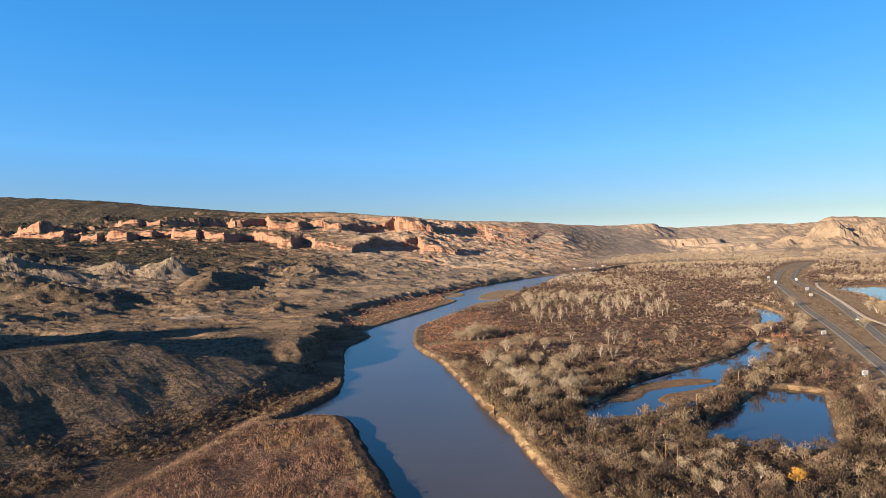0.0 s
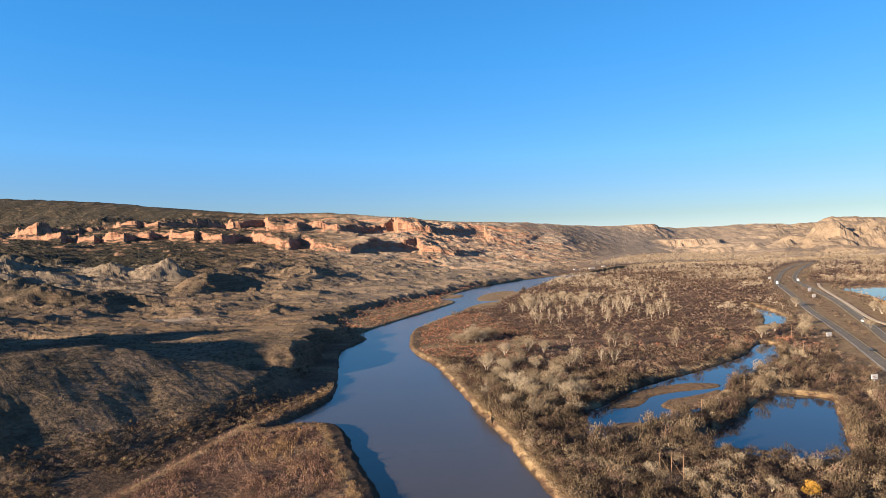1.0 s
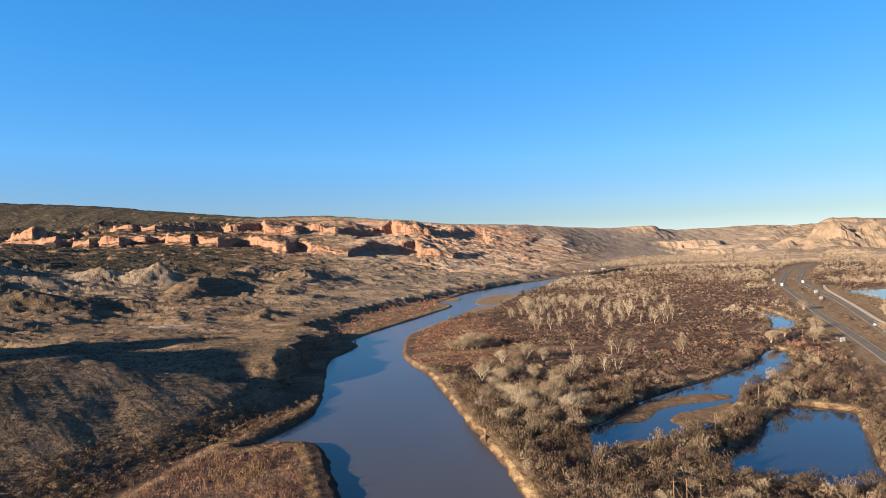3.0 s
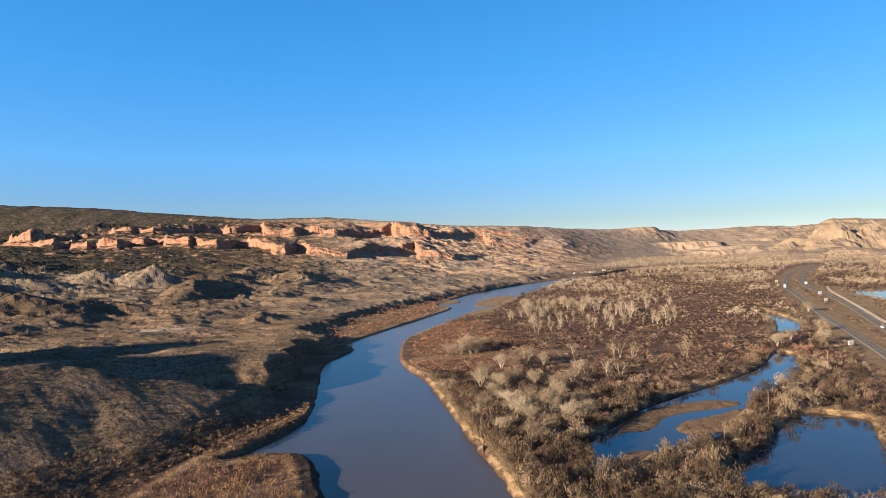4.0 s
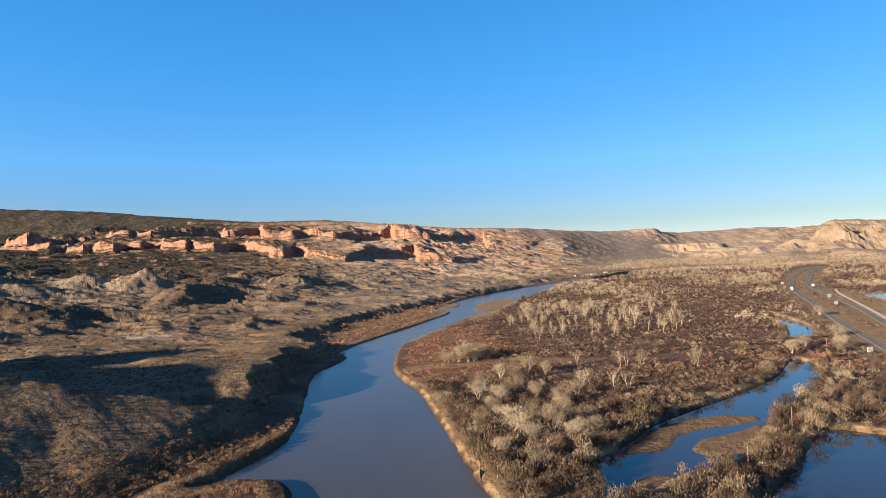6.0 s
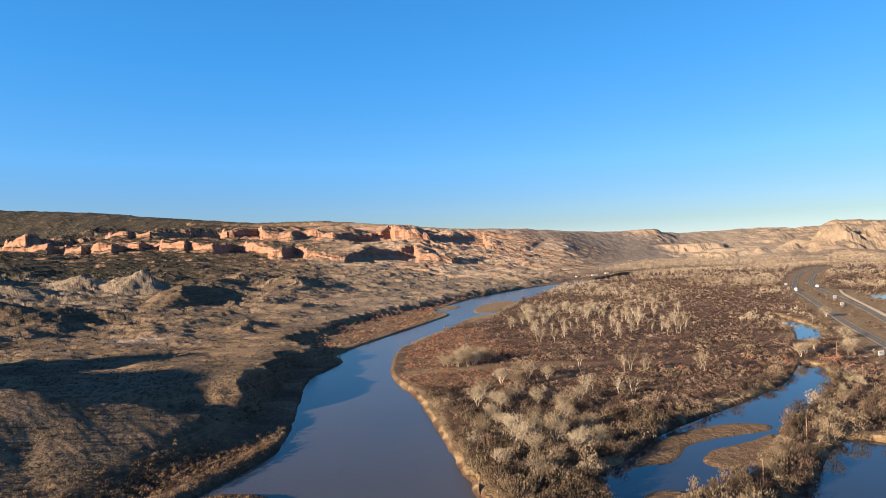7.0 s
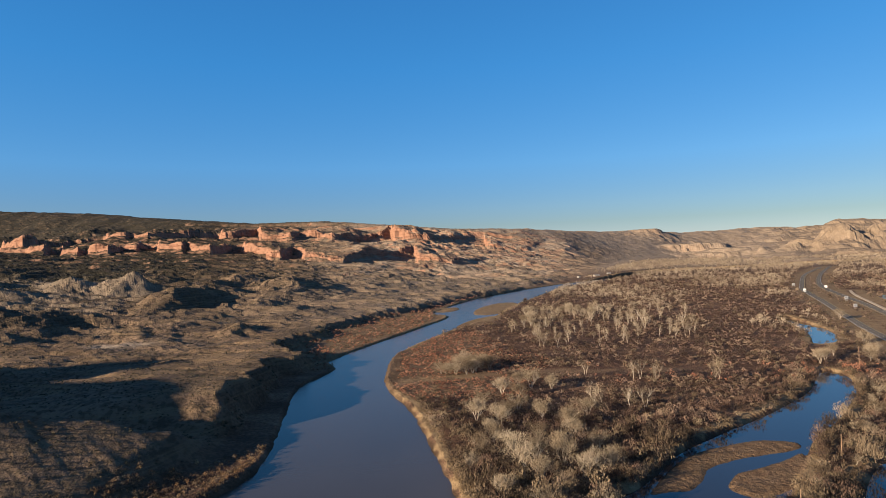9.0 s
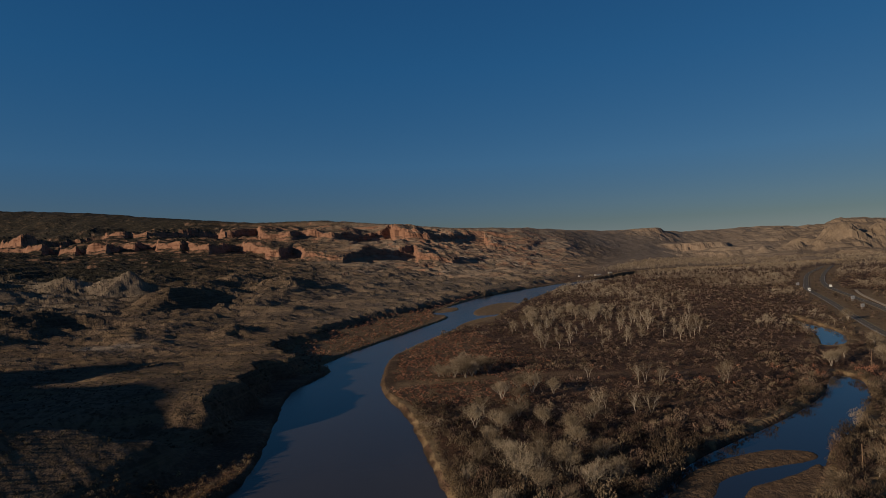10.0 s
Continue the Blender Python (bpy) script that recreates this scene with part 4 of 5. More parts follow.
# sagebrush of the uplands
x, y = wedge(60000, 170, 2300, 1.72, -43, 12)
z, k = built(x, y)
n1 = fbm(x, y, 40, 3, 221)
ok = (k["up"] > 0.4) & (k["d_riv"] > 3) & (n1 > -0.35)
x, y, z, n1 = x[ok], y[ok], z[ok], n1[ok]
size = rng.uniform(0.35, 0.95, len(x)) * (1 + np.clip(np.hypot(x, y) - 250, 0, 1300) / 520)
scatter("sagebrush", np.stack([x, y, z], 1), size, size * 0.8, np.clip(0.5 + rng.normal(0, 0.3, len(x)), 0, 1), SAGE_T, M_SAGE, "grey-green sagebrush dotted over the dry hills", "brush")
# dark juniper on the high slopes
x, y = wedge(46000, 1000, 3900, 1.2, -43, 43)
z, k = built(x, y)
ok = ((k["up"] > 0.6) | ((y > 2300) & (k["flood"] < 0.3) & (rng.uniform(0, 1, len(x)) < 0.5))) & (fbm(x, y, 200, 3, 231) + 0.75 * step(0.0, -0.35, x / y) > 0.1) & (rng.uniform(0, 1, len(x)) < 0.03 + 0.97 * step(0.12, -0.3, x / y))
x, y, z = x[ok], y[ok], z[ok]
size = rng.uniform(1.2, 3.2, len(x)) * np.interp(y, [1000, 2500], [0.75, 1.25])
scatter("juniper", np.stack([x, y, z], 1), size, size * 1.1, rng.uniform(0, 1, len(x)), SAGE_T, M_JUNIPER, "dark junipers scattered over the high slopes", "trees")

# far cottonwood belts
x, y = wedge(16000, 620, 3300, 1.05, -2, 43)
z, k = built(x, y)
n1 = fbm(x, y, 170, 3, 241)
belt = step(850, 1150, y) * 0.9 + 0.25
ok = (k["flood"] > np.interp(y, [1300, 2200], [0.6, 0.22])) & (k["d_water"] > 6) & (k["d_road"] > 22) & (n1 + 0.55 * belt > 0.36)
ok &= x > np.interp(y, [600, 905, 1320, 1800, 2700], [150, 130, 255, 445, 840])
x, y, z, n1 = x[ok], y[ok], z[ok], n1[ok]
size = rng.uniform(2.8, 5.6, len(x)) * (1 + np.clip(np.hypot(x, y) - 900, 0, 2000) / 2200)
scatter("far_cottonwood_wood", np.stack([x, y, z], 1), size, size * rng.uniform(1.3, 1.9, len(x)), np.clip(0.4 + 0.4 * n1 + rng.normal(0, 0.22, len(x)), 0, 1), WOOD_T, M_FARWOOD, "belt of bare pale cottonwoods far down the valley", "woods")

# straw-coloured grass fringing the banks and islands
x, y = wedge(16000, 140, 800, 1.7, -12, 43)
z, k = built(x, y)
ok = ((k["d_water"] > 0.6) & (k["d_water"] < 5) | (k["isle"] > 0.75)) & (x > np.interp(y, [0, 240, 480, 800], [0, -30, -45, -60])) & (k["up"] < 0.3)
x, y, z = x[ok], y[ok], z[ok]
size = rng.uniform(0.5, 1.0, len(x)) * (1 + np.clip(np.hypot(x, y) - 250, 0, 600) / 600)
isle_k = k["isle"][ok]
tall = size * np.where(isle_k > 0.5, 0.6, rng.uniform(0.9, 1.5, len(x)))
scatter("straw_grass", np.stack([x, y, z], 1), size, tall, np.clip(0.5 - 0.45 * isle_k + rng.normal(0, 0.2, len(x)), 0, 1), GRASS_T, M_STRAW, "dry straw-coloured grass fringing banks and islands", "grass")


# ---------------------------------------------------------------- single trees
def tube(verts, faces, p0, p1, r0, r1, sides=4):
    d = (p1 - p0) / (np.linalg.norm(p1 - p0) + 1e-9)
    e = np.cross(d, [0.31, 0.77, 0.21])
    e /= np.linalg.norm(e)
    f = np.cross(d, e)
    b = len(verts)
    for p, r in ((p0, r0), (p1, r1)):
        for i in range(sides):
            a = 2 * np.pi * i / sides
            verts.append(p + (e * np.cos(a) + f * np.sin(a)) * r)
    for i in range(sides):
        j = (i + 1) % sides
        faces.append((b + i, b + j, b + sides + j, b + sides + i))


def tree_meshes(kind, seed, height, spread, stems, twigs, twig_w):
    """A bare broad-leaved tree: forked stems with limbs as one mesh, the spray of fine twigs as another."""
    r = np.random.default_rng(seed)
    v, f, tips = [], [], []

    def grow(p, d, length, rad, depth):
        q = p + d * length * 0.55 + np.array([*r.normal(0, 0.03 * length, 2), 0])
        e = q + (d + r.normal(0, 0.14, 3)) * length * 0.45
        tube(v, f, p, q, rad, rad * 0.8, 5 if depth == 0 else 3)
        tube(v, f, q, e, rad * 0.8, rad * 0.55, 5 if depth == 0 else 3)
        if depth >= 2:
            tips.append((e, d))
            tips.append((q, d))
            return
        for _ in range(int(r.integers(3, 5))):
            a = r.uniform(0, 2 * np.pi)
            out = np.array([np.cos(a), np.sin(a), 0]) * spread * r.uniform(0.6, 1.15)
            nd = d * 0.75 + out + np.array([0, 0, 0.25])
            nd /= np.linalg.norm(nd)
            grow(e if r.uniform() < 0.65 else q, nd, length * r.uniform(0.55, 0.8), rad * 0.55, depth + 1)
    for sidx in range(stems):
        a = r.uniform(0, 2 * np.pi)
        lean = np.array([np.cos(a), np.sin(a), 0]) * (0.12 + 0.22 * spread) * (1 if stems > 1 else 0.3) + np.array([0, 0, 1])
        lean /= np.linalg.norm(lean)
        grow(np.array([np.cos(a), np.sin(a), 0]) * 0.25 * (stems > 1) - np.array([0, 0, 0.3]), lean, height * r.uniform(0.36, 0.46), (0.019 if stems > 2 else 0.018) * height, 0)
    tw = []
    slim = stems <= 2
    wide_, tall_, mid_ = (0.20, 0.36, 0.60) if slim else (0.40, 0.34, 0.56)
    lobes = [(r.normal(0, wide_ * 0.5), r.normal(0, wide_ * 0.5), mid_ + r.normal(0, tall_ * 0.35)) for _ in range(7)]
    for i in range(twigs):
        if i % 5 < 2:
            p, d = tips[i % len(tips)]
        else:
            d = r.normal(size=3)
            d /= np.linalg.norm(d)
            p = (np.array(lobes[i % 7]) + d * r.uniform(0.15, 1) ** 0.5 * np.array([wide_, wide_, tall_]) * 0.62) * height
            p[2] = abs(p[2])
        g = d * 0.45 + r.normal(0, 0.42, 3) + np.array([0, 0, 0.5])
        g /= np.linalg.norm(g)
        ln = height * r.uniform(0.07, 0.16)
        side = np.cross(g, d + r.normal(0, 0.4, 3))
        side /= np.linalg.norm(side) + 1e-6
        b = p + r.normal(0, 0.02 * height, 3)
        tw += [b - side * twig_w * 0.4, b + g * ln * 0.6 + side * twig_w, b + g * ln]
    tm = mesh_from("trunk", np.array(v), np.array(f), M_BARK, True)
    tw = np.array(tw)
    cm = mesh_from("crown", tw, np.arange(len(tw)).reshape(-1, 3), M_TWIG)
    return tm, cm


ROUND = [tree_meshes("round", 300 + i, 10.5, 0.95, 4, 2400, 0.06) for i in range(5)]
SMALL = [tree_meshes("small", 340 + i, 10.5, 0.95, 4, 900, 0.12) for i in range(4)]
SLIM = [tree_meshes("slim", 320 + i, 11.5, 0.5, 1 + i % 2, 620, 0.055) for i in range(6)]


def plant_tree(kind, px, py, scale, label, group):
    tm, cm = kind
    pz = float(built(px, py, False))
    root = new("cottonwood_tree", None)
    root.empty_display_size = 0.5
    root.matrix_basis = pose(px, py, pz, 0, 0, rng.uniform(0, 360)) @ Matrix.Diagonal((scale * rng.uniform(0.9, 1.1), scale * rng.uniform(0.9, 1.1), scale, 1))
    part("trunk", tm, None, root)
    part("crown", cm, None, root)
    return tagged(root, label, "tree", group)


def inside(poly, px, py):
    hit = False
    for (ax, ay), (bx, by) in zip(poly, poly[1:] + poly[:1]):
        if (ay > py) != (by > py) and px < (bx - ax) * (py - ay) / (by - ay) + ax:
            hit = not hit
    return hit


def fill(poly, count, gap):
    got = []
    p = np.array(poly, float)
    for _ in range(count * 40):
        if len(got) >= count:
            break
        qx, qy = rng.uniform(p[:, 0].min(), p[:, 0].max()), rng.uniform(p[:, 1].min(), p[:, 1].max())
        if inside(poly, qx, qy) and all((qx - a) ** 2 + (qy - b) ** 2 > gap * gap for a, b in got):
            got.append((qx, qy))
    return got


ROUND_L = "bare round-crowned cottonwood with pale cream twigs among brush"
SLIM_L = "tall slender bare cottonwood with whitish trunk on the floodplain"
for px, py, sc in ((34, 334, 0.9), (38, 345, 0.8), (52, 340, 0.9), (44, 356, 0.8), (58, 312, 0.9), (30, 310, 0.8), (55, 276, 0.9), (64, 281, 0.8), (40, 272, 0.9), (47, 380, 0.8), (30, 362, 0.9), (25, 344, 0.95), (29, 322, 0.7), (36, 283, 1.05), (42, 291, 1.0), (33, 300, 0.9), (50, 288, 1.1), (56, 399, 1.0), (50, 402, 0.9), (66, 396, 0.8), (61, 326, 0.95), (40, 388, 0.9), (72, 345, 0.9),
                   (24, 300, 0.7), (46, 312, 0.8), (66, 300, 0.75), (20, 285, 0.6), (28, 262, 0.7), (38, 250, 0.7), (46, 262, 0.75), (54, 250, 0.65)):
    plant_tree(ROUND[int(rng.integers(5))], px, py, sc * 1.02, ROUND_L, "cottonwoods on the river bank")
for px, py, sc in ((78, 357, 1.0), (82, 361, 0.9), (92, 350, 0.9), (100, 356, 0.8), (151, 400, 1.2), (154, 403, 1.1), (112, 410, 0.9), (117, 415, 1.0), (122, 408, 0.9), (126, 414, 0.8), (90, 425, 0.7)):
    plant_tree(SLIM[int(rng.integers(6))], px, py, sc, SLIM_L, "slender cottonwoods")
GROVE = [(62, 640), (84, 522), (127, 504), (152, 500), (178, 532), (217, 580), (283, 765), (227, 790), (162, 815), (112, 800)]
for px, py in fill(GROVE, 120, 8.5):
    plant_tree(SLIM[int(rng.integers(6))], px, py, rng.uniform(0.55, 1.15), SLIM_L, "slender cottonwoods")
for px, py in fill([(80, 690), (100, 640), (150, 700), (200, 800), (140, 840), (105, 790)], 22, 8):
    plant_tree(ROUND[int(rng.integers(5))], px, py, rng.uniform(0.7, 1.1), ROUND_L, "cottonwoods of the mid grove")
for px, py in fill([(8, 441), (13, 464), (24, 474), (38, 471), (41, 453), (26, 440)], 16, 4.2):
    plant_tree(ROUND[int(rng.integers(5))], px, py, rng.uniform(0.7, 1.0), ROUND_L, "cottonwoods on the point")
for px, py, sc in ((267, 450, 1.0), (259, 440, 0.8), (252, 462, 0.8), (238, 448, 0.8), (364, 624, 1.1), (230, 440, 0.9), (300, 505, 0.9), (405, 560, 1.1), (398, 545, 1.2), (412, 580, 1.0), (390, 530, 1.0), (330, 470, 0.8), (440, 590, 0.9)):
    plant_tree(ROUND[int(rng.integers(5))], px, py, sc, "spreading bare cottonwood beside the highway", "cottonwoods along the highway")
for px, py in fill([(88, 226), (128, 276), (150, 300), (190, 345), (215, 372), (222, 366), (160, 294), (132, 272), (100, 236)], 26, 5) + fill([(60, 150), (62, 215), (88, 206), (120, 190), (150, 200), (185, 270), (200, 260), (150, 150)], 34, 6):
    plant_tree(SMALL[int(rng.integers(4))], px, py, rng.uniform(0.3, 0.55), "small bare tan cottonwood thicket tree beside the ponds", "trees round the ponds")


# ---------------------------------------------------------------- highway, track and what stands beside them
def ground_z(px, py):
    return float(built(px, py, False))


def ribbon(name, line, offset, width, lift, mat, dash=None):
    """A strip that follows a plan line at a sideways offset."""
    d = np.gradient(line, axis=0)
    d /= np.linalg.norm(d, axis=1)[:, None]
    nrm = np.stack([d[:, 1], -d[:, 0]], 1)
    seg = np.concatenate([[0], np.cumsum(np.linalg.norm(np.diff(line, axis=0), axis=1))])
    n = int(seg[-1] / (5 if dash is None else dash / 2))
    u = np.linspace(0, seg[-1], n)
    c = np.stack([np.interp(u, seg, line[:, 0]), np.interp(u, seg, line[:, 1])], 1)
    q = np.stack([np.interp(u, seg, nrm[:, 0]), np.interp(u, seg, nrm[:, 1])], 1)
    a, b = c + q * (offset - width / 2), c + q * (offset + width / 2)
    za = road_level(c[:, 0], c[:, 1]) + lift
    top = np.concatenate([np.column_stack([a, za]), np.column_stack([b, za])])
    low = top - [0, 0, 0.5 if width > 2 else 0.02]
    v = np.concatenate([top, low])
    i = np.arange(n - 1)
    if dash is not None:
        i = i[::4]
    f = [np.stack([i, i + 1, n + i + 1, n + i], 1)[:, ::-1]]
    f.append(np.stack([i, 2 * n + i, 2 * n + i + 1, i + 1], 1)[:, ::-1])
    f.append(np.stack([n + i, n + i + 1, 3 * n + i + 1, 3 * n + i], 1)[:, ::-1])
    return mesh_from(name, v, np.concatenate(f), mat)


for line, inner in ((ROAD_NEAR, 1), (ROAD_FAR, -1)):
    road = tagged(new("highway_carriageway", ribbon("highway_carriageway", line, 0, 8.0, 0.42, M_ASPHALT)), "worn grey two-lane asphalt highway carriageway", "road", kind="structure")
    part("edge_line", ribbon("edge_line", line, -3.3 * inner, 0.2, 0.45, M_LINE), None, road, "white edge line")
    part("edge_line", ribbon("edge_line", line, 3.3 * inner, 0.2, 0.45, M_YLINE), None, road, "yellow edge line")
    part("lane_line", ribbon("lane_line", line, 0, 0.13, 0.45, M_LINE, 6.0), None, road, "dashed white lane line")
tagged(new("gravel_track", ribbon("gravel_track", TRACK, 0, 3.4, 0.45, M_GRAVEL)), "pale gravel track along the reservoir bank", "road", kind="structure")


def box(bm, cx, cy, cz, sx, sy, sz, bevel=0.0, taper=1.0):
    m = bmesh.ops.create_cube(bm, size=1.0, matrix=Matrix.Translation((cx, cy, cz)) @ Matrix.Diagonal((sx, sy, sz, 1)))
    for vtx in m["verts"]:
        if vtx.co.z > cz:
            vtx.co.x, vtx.co.y = cx + (vtx.co.x - cx) * taper, cy + (vtx.co.y - cy) * taper
    if bevel:
        edges = list({e for vtx in m["verts"] for e in vtx.link_edges})
        bmesh.ops.bevel(bm, geom=edges, offset=bevel, segments=1, affect="EDGES")


def rod(bm, p0, p1, r0, r1, sides=8):
    p0, p1 = Vector(p0), Vector(p1)
    d = p1 - p0
    m = Matrix.Translation((p0 + p1) / 2) @ d.to_track_quat("Z", "Y").to_matrix().to_4x4()
    bmesh.ops.create_cone(bm, cap_ends=True, segments=sides, radius1=r0, radius2=r1, depth=d.length, matrix=m)


def shape(fn, *args, **kw):
    bm = bmesh.new()
    fn(bm, *args, **kw)
    return bm


def billboard(px, py, turn, w, h, up, posts, label):
    root = new("billboard", None)
    root.matrix_basis = pose(px, py, ground_z(px, py), 0, 0, turn)
    panel = part("panel", shape(box, 0, 0, up + h / 2, w, 0.28, h, 0.05), M_BOARD, root)
    part("print", shape(box, -w * 0.16, -0.16, up + h * 0.58, w * 0.42, 0.03, h * 0.16), M_PRINT, panel, "faded reddish lettering bar")
    part("print", shape(box, w * 0.1, -0.16, up + h * 0.3, w * 0.55, 0.03, h * 0.10), M_PRINT, panel, "faded reddish lettering bar")
    part("catwalk", shape(box, 0, -0.45, up - 0.12, w * 0.96, 0.6, 0.1), M_STEEL, root)
    for i in range(posts):
        ox = 0 if posts == 1 else (i / (posts - 1) - 0.5) * w * 0.6
        part("post", shape(rod, (ox, 0.22, -0.4), (ox, 0.22, up + h * 0.8), 0.2 if posts > 1 else 0.38, 0.18 if posts > 1 else 0.34), M_STEEL, root)
    return tagged(root, label, "billboard", "billboards along the highway")


billboard(204, 291, 20, 4.2, 2.2, 3.0, 1, "small white billboard on one steel post by the highway")
billboard(271, 428, 22, 5.0, 2.8, 1.6, 3, "white billboard on steel posts beside the highway")
billboard(428, 698, 22, 5.4, 3.0, 1.8, 3, "white billboard on steel posts beside the highway")
billboard(466, 768, 22, 5.8, 3.4, 2.2, 3, "tall white billboard on steel posts near a highway bend")
billboard(548, 1010, 22, 6, 3.4, 2.2, 2, "distant white billboard beside the highway bend")


def utility_pole(px, py, tall, label, arm=True, turn=20):
    root = new("utility_pole", None)
    root.matrix_basis = pose(px, py, ground_z(px, py), 0, 0, turn)
    part("pole", shape(rod, (0, 0, -0.5), (0, 0, tall), 0.2, 0.13), M_WOOD, root)
    if arm:
        bar_ = part("crossarm", shape(box, 0, 0, tall - 0.7, 2.4, 0.14, 0.16), M_WOOD, root)
        for ox in (-1.05, 0, 1.05):
            part("insulator", shape(rod, (ox, 0, tall - 0.62), (ox, 0, tall - 0.3), 0.07, 0.05, 6), M_STEEL, bar_)
    return tagged(root, label, "utility pole", "utility poles")


# three-pole dead-end structure with diagonal braces
frame_root = new("pole_structure", None)
frame_root.matrix_basis = pose(66, 181, ground_z(66, 181))
FEET = [(-2.4, 2.0), (0.0, -0.5), (2.5, -3.0)]
for (fx, fy), top in zip(FEET, (8.0, 9.0, 8.8)):
    part("pole", shape(rod, (fx, fy, -0.5), (fx, fy, top), 0.13, 0.09), M_WOOD, frame_root)
    part("crossarm", shape(rod, (fx - 0.9, fy, top - 0.5), (fx + 0.9, fy, top - 0.5), 0.08, 0.08, 6), M_WOOD, frame_root)
for (ax, ay), (bx, by) in zip(FEET, FEET[1:]):
    part("brace", shape(rod, (ax, ay, 6.6), (bx, by, 2.2), 0.06, 0.06, 6), M_WOOD, frame_root, "diagonal timber brace")
tagged(frame_root, "three weathered wooden poles braced with diagonal timbers", "utility pole")
utility_pole(211, 358, 11, "tall weathered wooden utility pole above the brush")
utility_pole(247, 432, 10, "weathered wooden utility pole near the highway")
utility_pole(103, 246, 7, "short wooden pole among brush between the ponds", False)
utility_pole(140, 286, 8, "wooden pole among brush between the ponds", False)


# ---------------------------------------------------------------- vehicles on the highway
M_TYRE = mat_plain("tyre_rubber", (0.02, 0.02, 0.02), (0.035, 0.035, 0.035), 0.3, 0.9)
M_GLASS = mat_plain("car_glass", (0.03, 0.035, 0.04), (0.05, 0.055, 0.06), 0.5, 0.1)


def vehicle(kind, px, py, heading, colour, label):
    root = new(kind, None)
    root.matrix_basis = pose(px, py, float(road_level(np.array([px]), np.array([py]))[0]) + 0.43, 0, 0, heading)
    paint = mat_plain("car_paint", colour, tuple(v * 0.85 for v in colour), 1.0, 0.3)
    if kind == "lorry":
        part("cab", shape(box, 0, 5.9, 1.75, 2.4, 2.2, 2.6, 0.15, 0.94), paint, root)
        part("trailer", shape(box, 0, -1.6, 2.45, 2.5, 12.2, 2.9, 0.06), M_BOARD, root, "white box trailer")
        part("windscreen", shape(box, 0, 6.95, 2.2, 2.1, 0.12, 0.9), M_GLASS, root)
        axles = (6.0, 3.4, -5.4, -6.7)
        track, rad = 1.05, 0.5
    else:
        part("body", shape(box, 0, 0, 0.68, 1.8, 4.5, 0.75, 0.12, 0.96), paint, root)
        part("cabin", shape(box, 0, -0.25, 1.28, 1.6, 2.4, 0.6, 0.08, 0.78), M_GLASS, root, "dark glazed cabin")
        part("roof", shape(box, 0, -0.25, 1.57, 1.2, 1.7, 0.06, 0.02), paint, root)
        axles, track, rad = (1.4, -1.4), 0.8, 0.33
    for ay in axles:
        for sx in (-1, 1):
            part("wheel", shape(rod, (sx * track - 0.11, ay, rad), (sx * track + 0.11, ay, rad), rad, rad, 12), M_TYRE, root)
    return tagged(root, label, kind, "vehicles on the highway")


def on_road(line, yv, off):
    i = int(np.argmin(np.abs(line[:, 1] - yv)))
    d = line[i + 1] - line[i]
    d /= np.linalg.norm(d)
    c = line[i] + d * ((yv - line[i, 1]) / max(d[1], 0.1))
    return c[0] + d[1] * off, c[1] - d[0] * off, math.degrees(math.atan2(-d[0], d[1]))


for kind, line, yv, off, colour, label, flip in (("car", ROAD_NEAR, 378, 1.8, (0.03, 0.03, 0.035), "small dark car driving on the highway", 180),
                                                ("car", ROAD_FAR, 508, -1.8, (0.75, 0.75, 0.74), "white car driving on the far carriageway", 0),
                                                ("car", ROAD_FAR, 526, 1.8, (0.12, 0.12, 0.13), "dark grey car driving on the far carriageway", 0),
                                                ("lorry", ROAD_NEAR, 905, -1.8, (0.6, 0.6, 0.6), "white lorry with box trailer on the highway", 180),
                                                ("lorry", ROAD_FAR, 960, 1.8, (0.7, 0.7, 0.7), "distant white lorry on the far carriageway", 0)):
    vx, vy, hd = on_road(line, yv, off)
    vehicle(kind, vx, vy, hd + flip, colour, label)

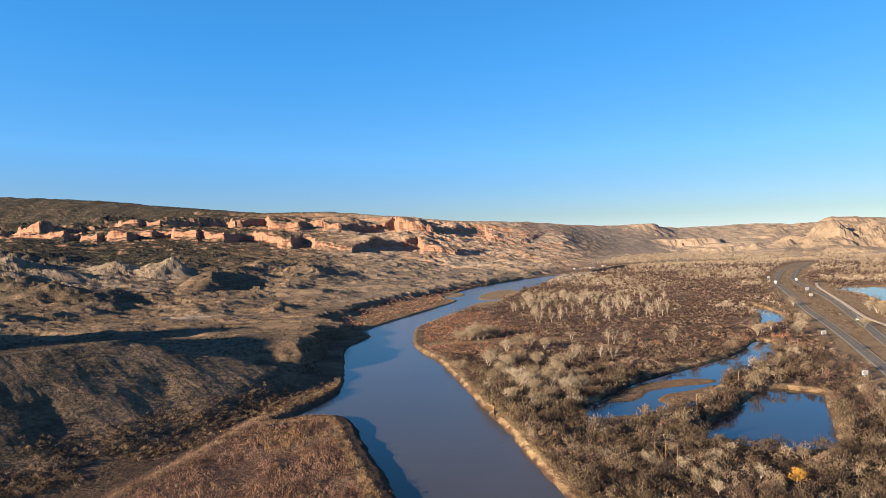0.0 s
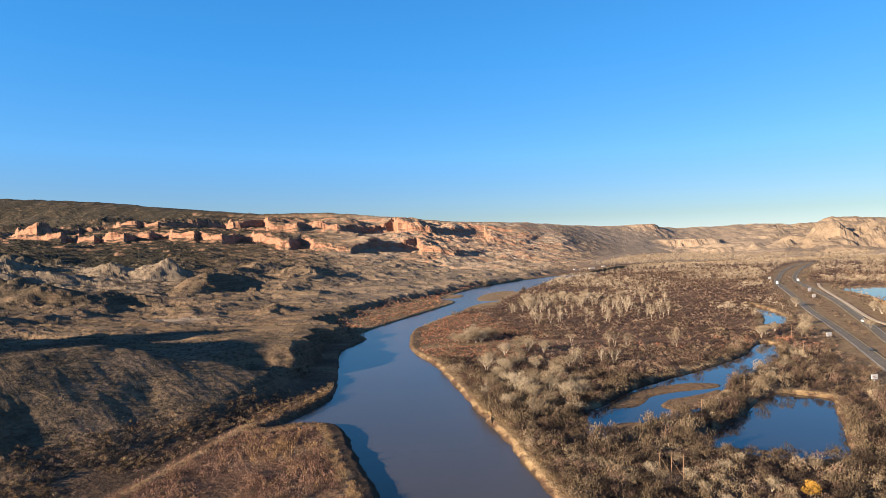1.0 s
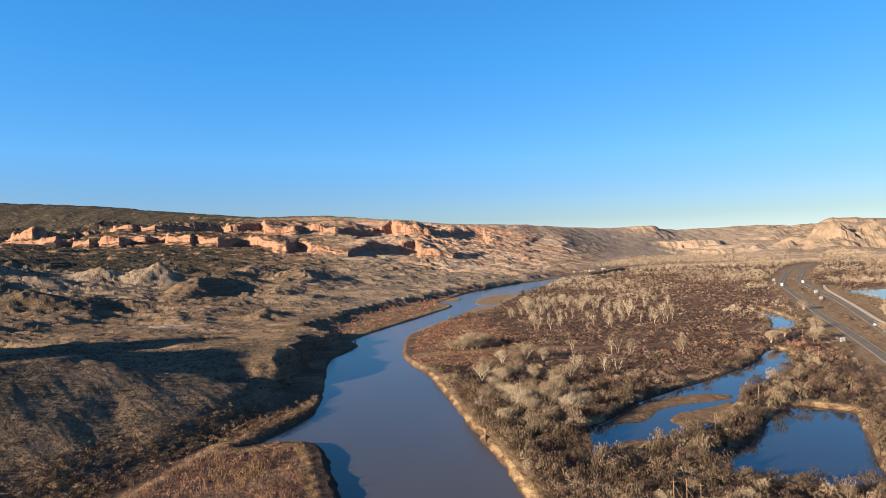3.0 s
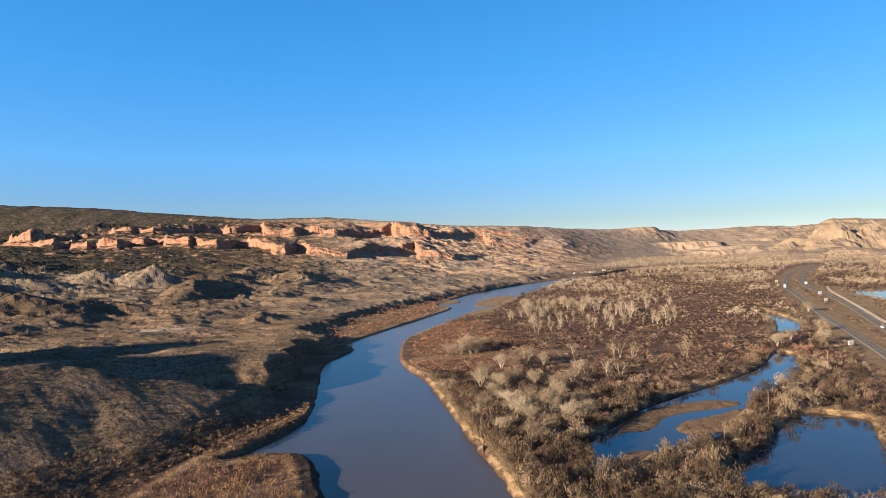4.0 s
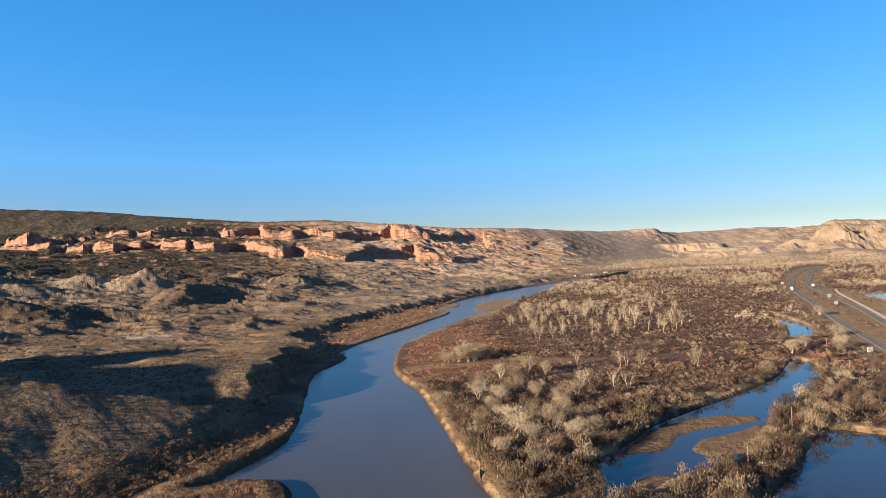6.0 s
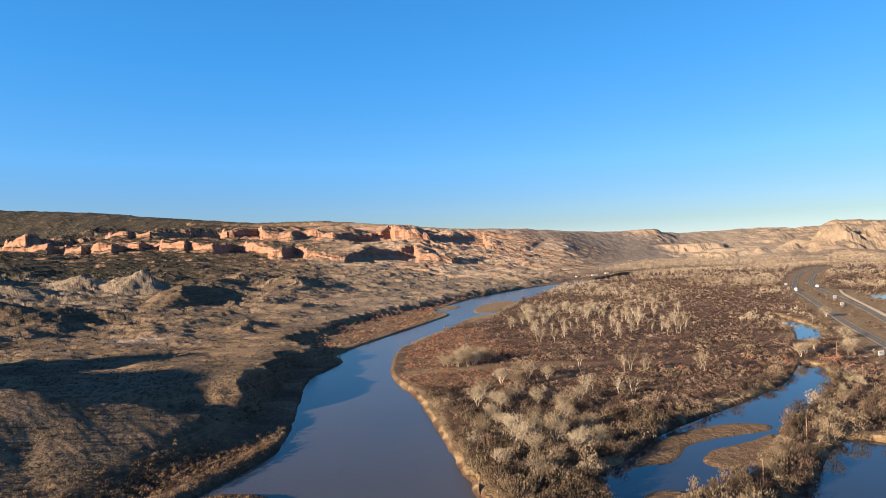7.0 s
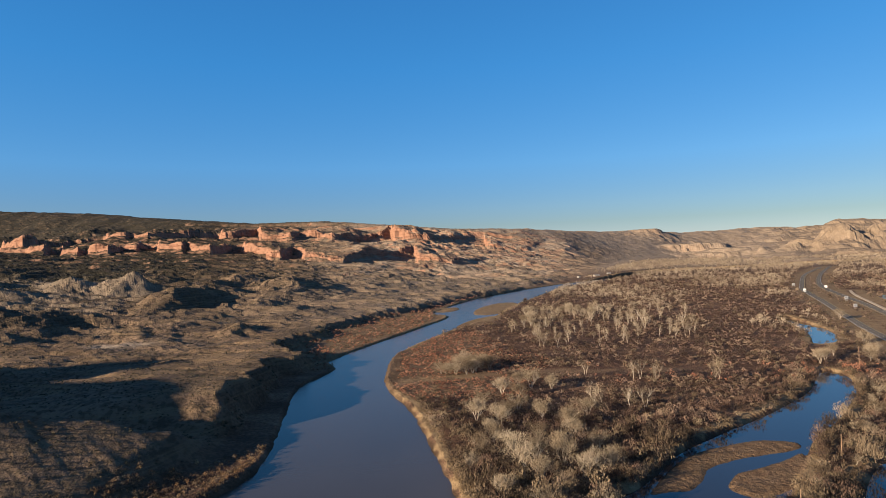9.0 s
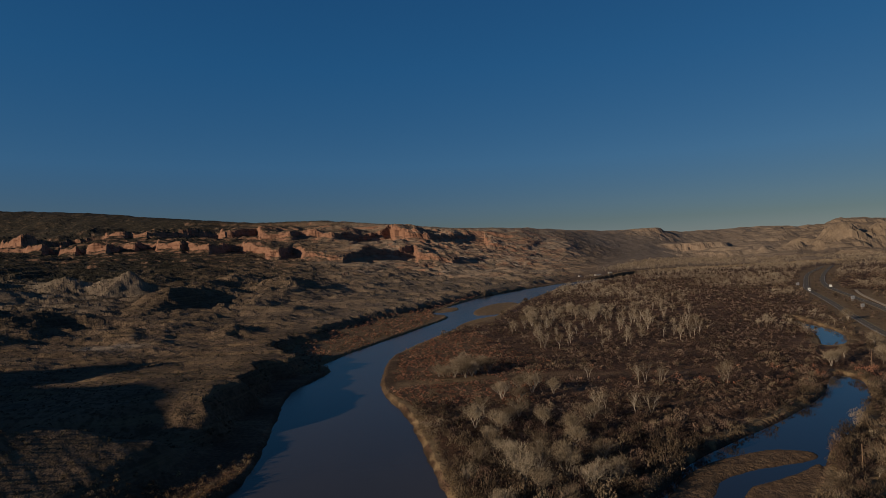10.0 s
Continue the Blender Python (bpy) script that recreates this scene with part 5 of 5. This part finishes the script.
# the one tree still in yellow leaf
yt = tree_meshes("yellow", 371, 4.3, 0.9, 3, 1600, 0.14)
yt[1].materials.clear()
yt[1].materials.append(M_YELLOW)
yr = new("yellow_cottonwood", None)
yr.matrix_basis = pose(98.5, 168, ground_z(98.5, 168))
part("trunk", yt[0], None, yr)
part("crown", yt[1], None, yr, "bright yellow autumn leaves")
tagged(yr, "small cottonwood still in bright yellow autumn leaf", "tree")


# ---------------------------------------------------------------- far ranch buildings at the valley's edge
M_WALLW = mat_plain("white_siding", (0.36, 0.32, 0.27), (0.30, 0.27, 0.23), 2.0)
M_ROOF = mat_plain("metal_roof", (0.26, 0.23, 0.20), (0.20, 0.18, 0.16), 3.0, 0.5)


def gable(bm, w, d, z0, z1, over):
    a, b = w / 2 + over, d / 2 + over
    vs = [bm.verts.new(c) for c in ((-a, -b, z0), (a, -b, z0), (a, b, z0), (-a, b, z0), (-a, 0, z1), (a, 0, z1))]
    for ids in ((0, 1, 5, 4), (2, 3, 4, 5), (0, 4, 3), (1, 2, 5), (3, 2, 1, 0)):
        bm.faces.new([vs[i] for i in ids])


for hx, hy, hw, hd, hh, turn, label in ((415, 1672, 16, 8, 3.2, 20, "long white ranch building with a pale metal roof"), (455, 1700, 9, 7, 3.0, 10, "small white ranch building with a pale metal roof"), (372, 1690, 8, 6, 2.8, 35, "small white farm shed with a metal roof")):
    house = new("ranch_building", None)
    house.matrix_basis = pose(hx, hy, ground_z(hx, hy) - 0.3, 0, 0, turn)
    wall = part("wall", shape(box, 0, 0, hh / 2, hw, hd, hh, 0.05), M_WALLW, house)
    part("roof", shape(gable, hw, hd, hh, hh + 1.8, 0.4), M_ROOF, house)
    for i in range(3):
        part("window", shape(box, (i - 1) * hw * 0.28, -hd / 2 - 0.02, hh * 0.55, 1.6, 0.08, 1.2), M_GLASS, wall)
    part("door", shape(box, hw * 0.42, -hd / 2 - 0.02, 1.1, 1.1, 0.08, 2.1), M_STEEL, wall)
    tagged(house, label, "building", "ranch buildings")
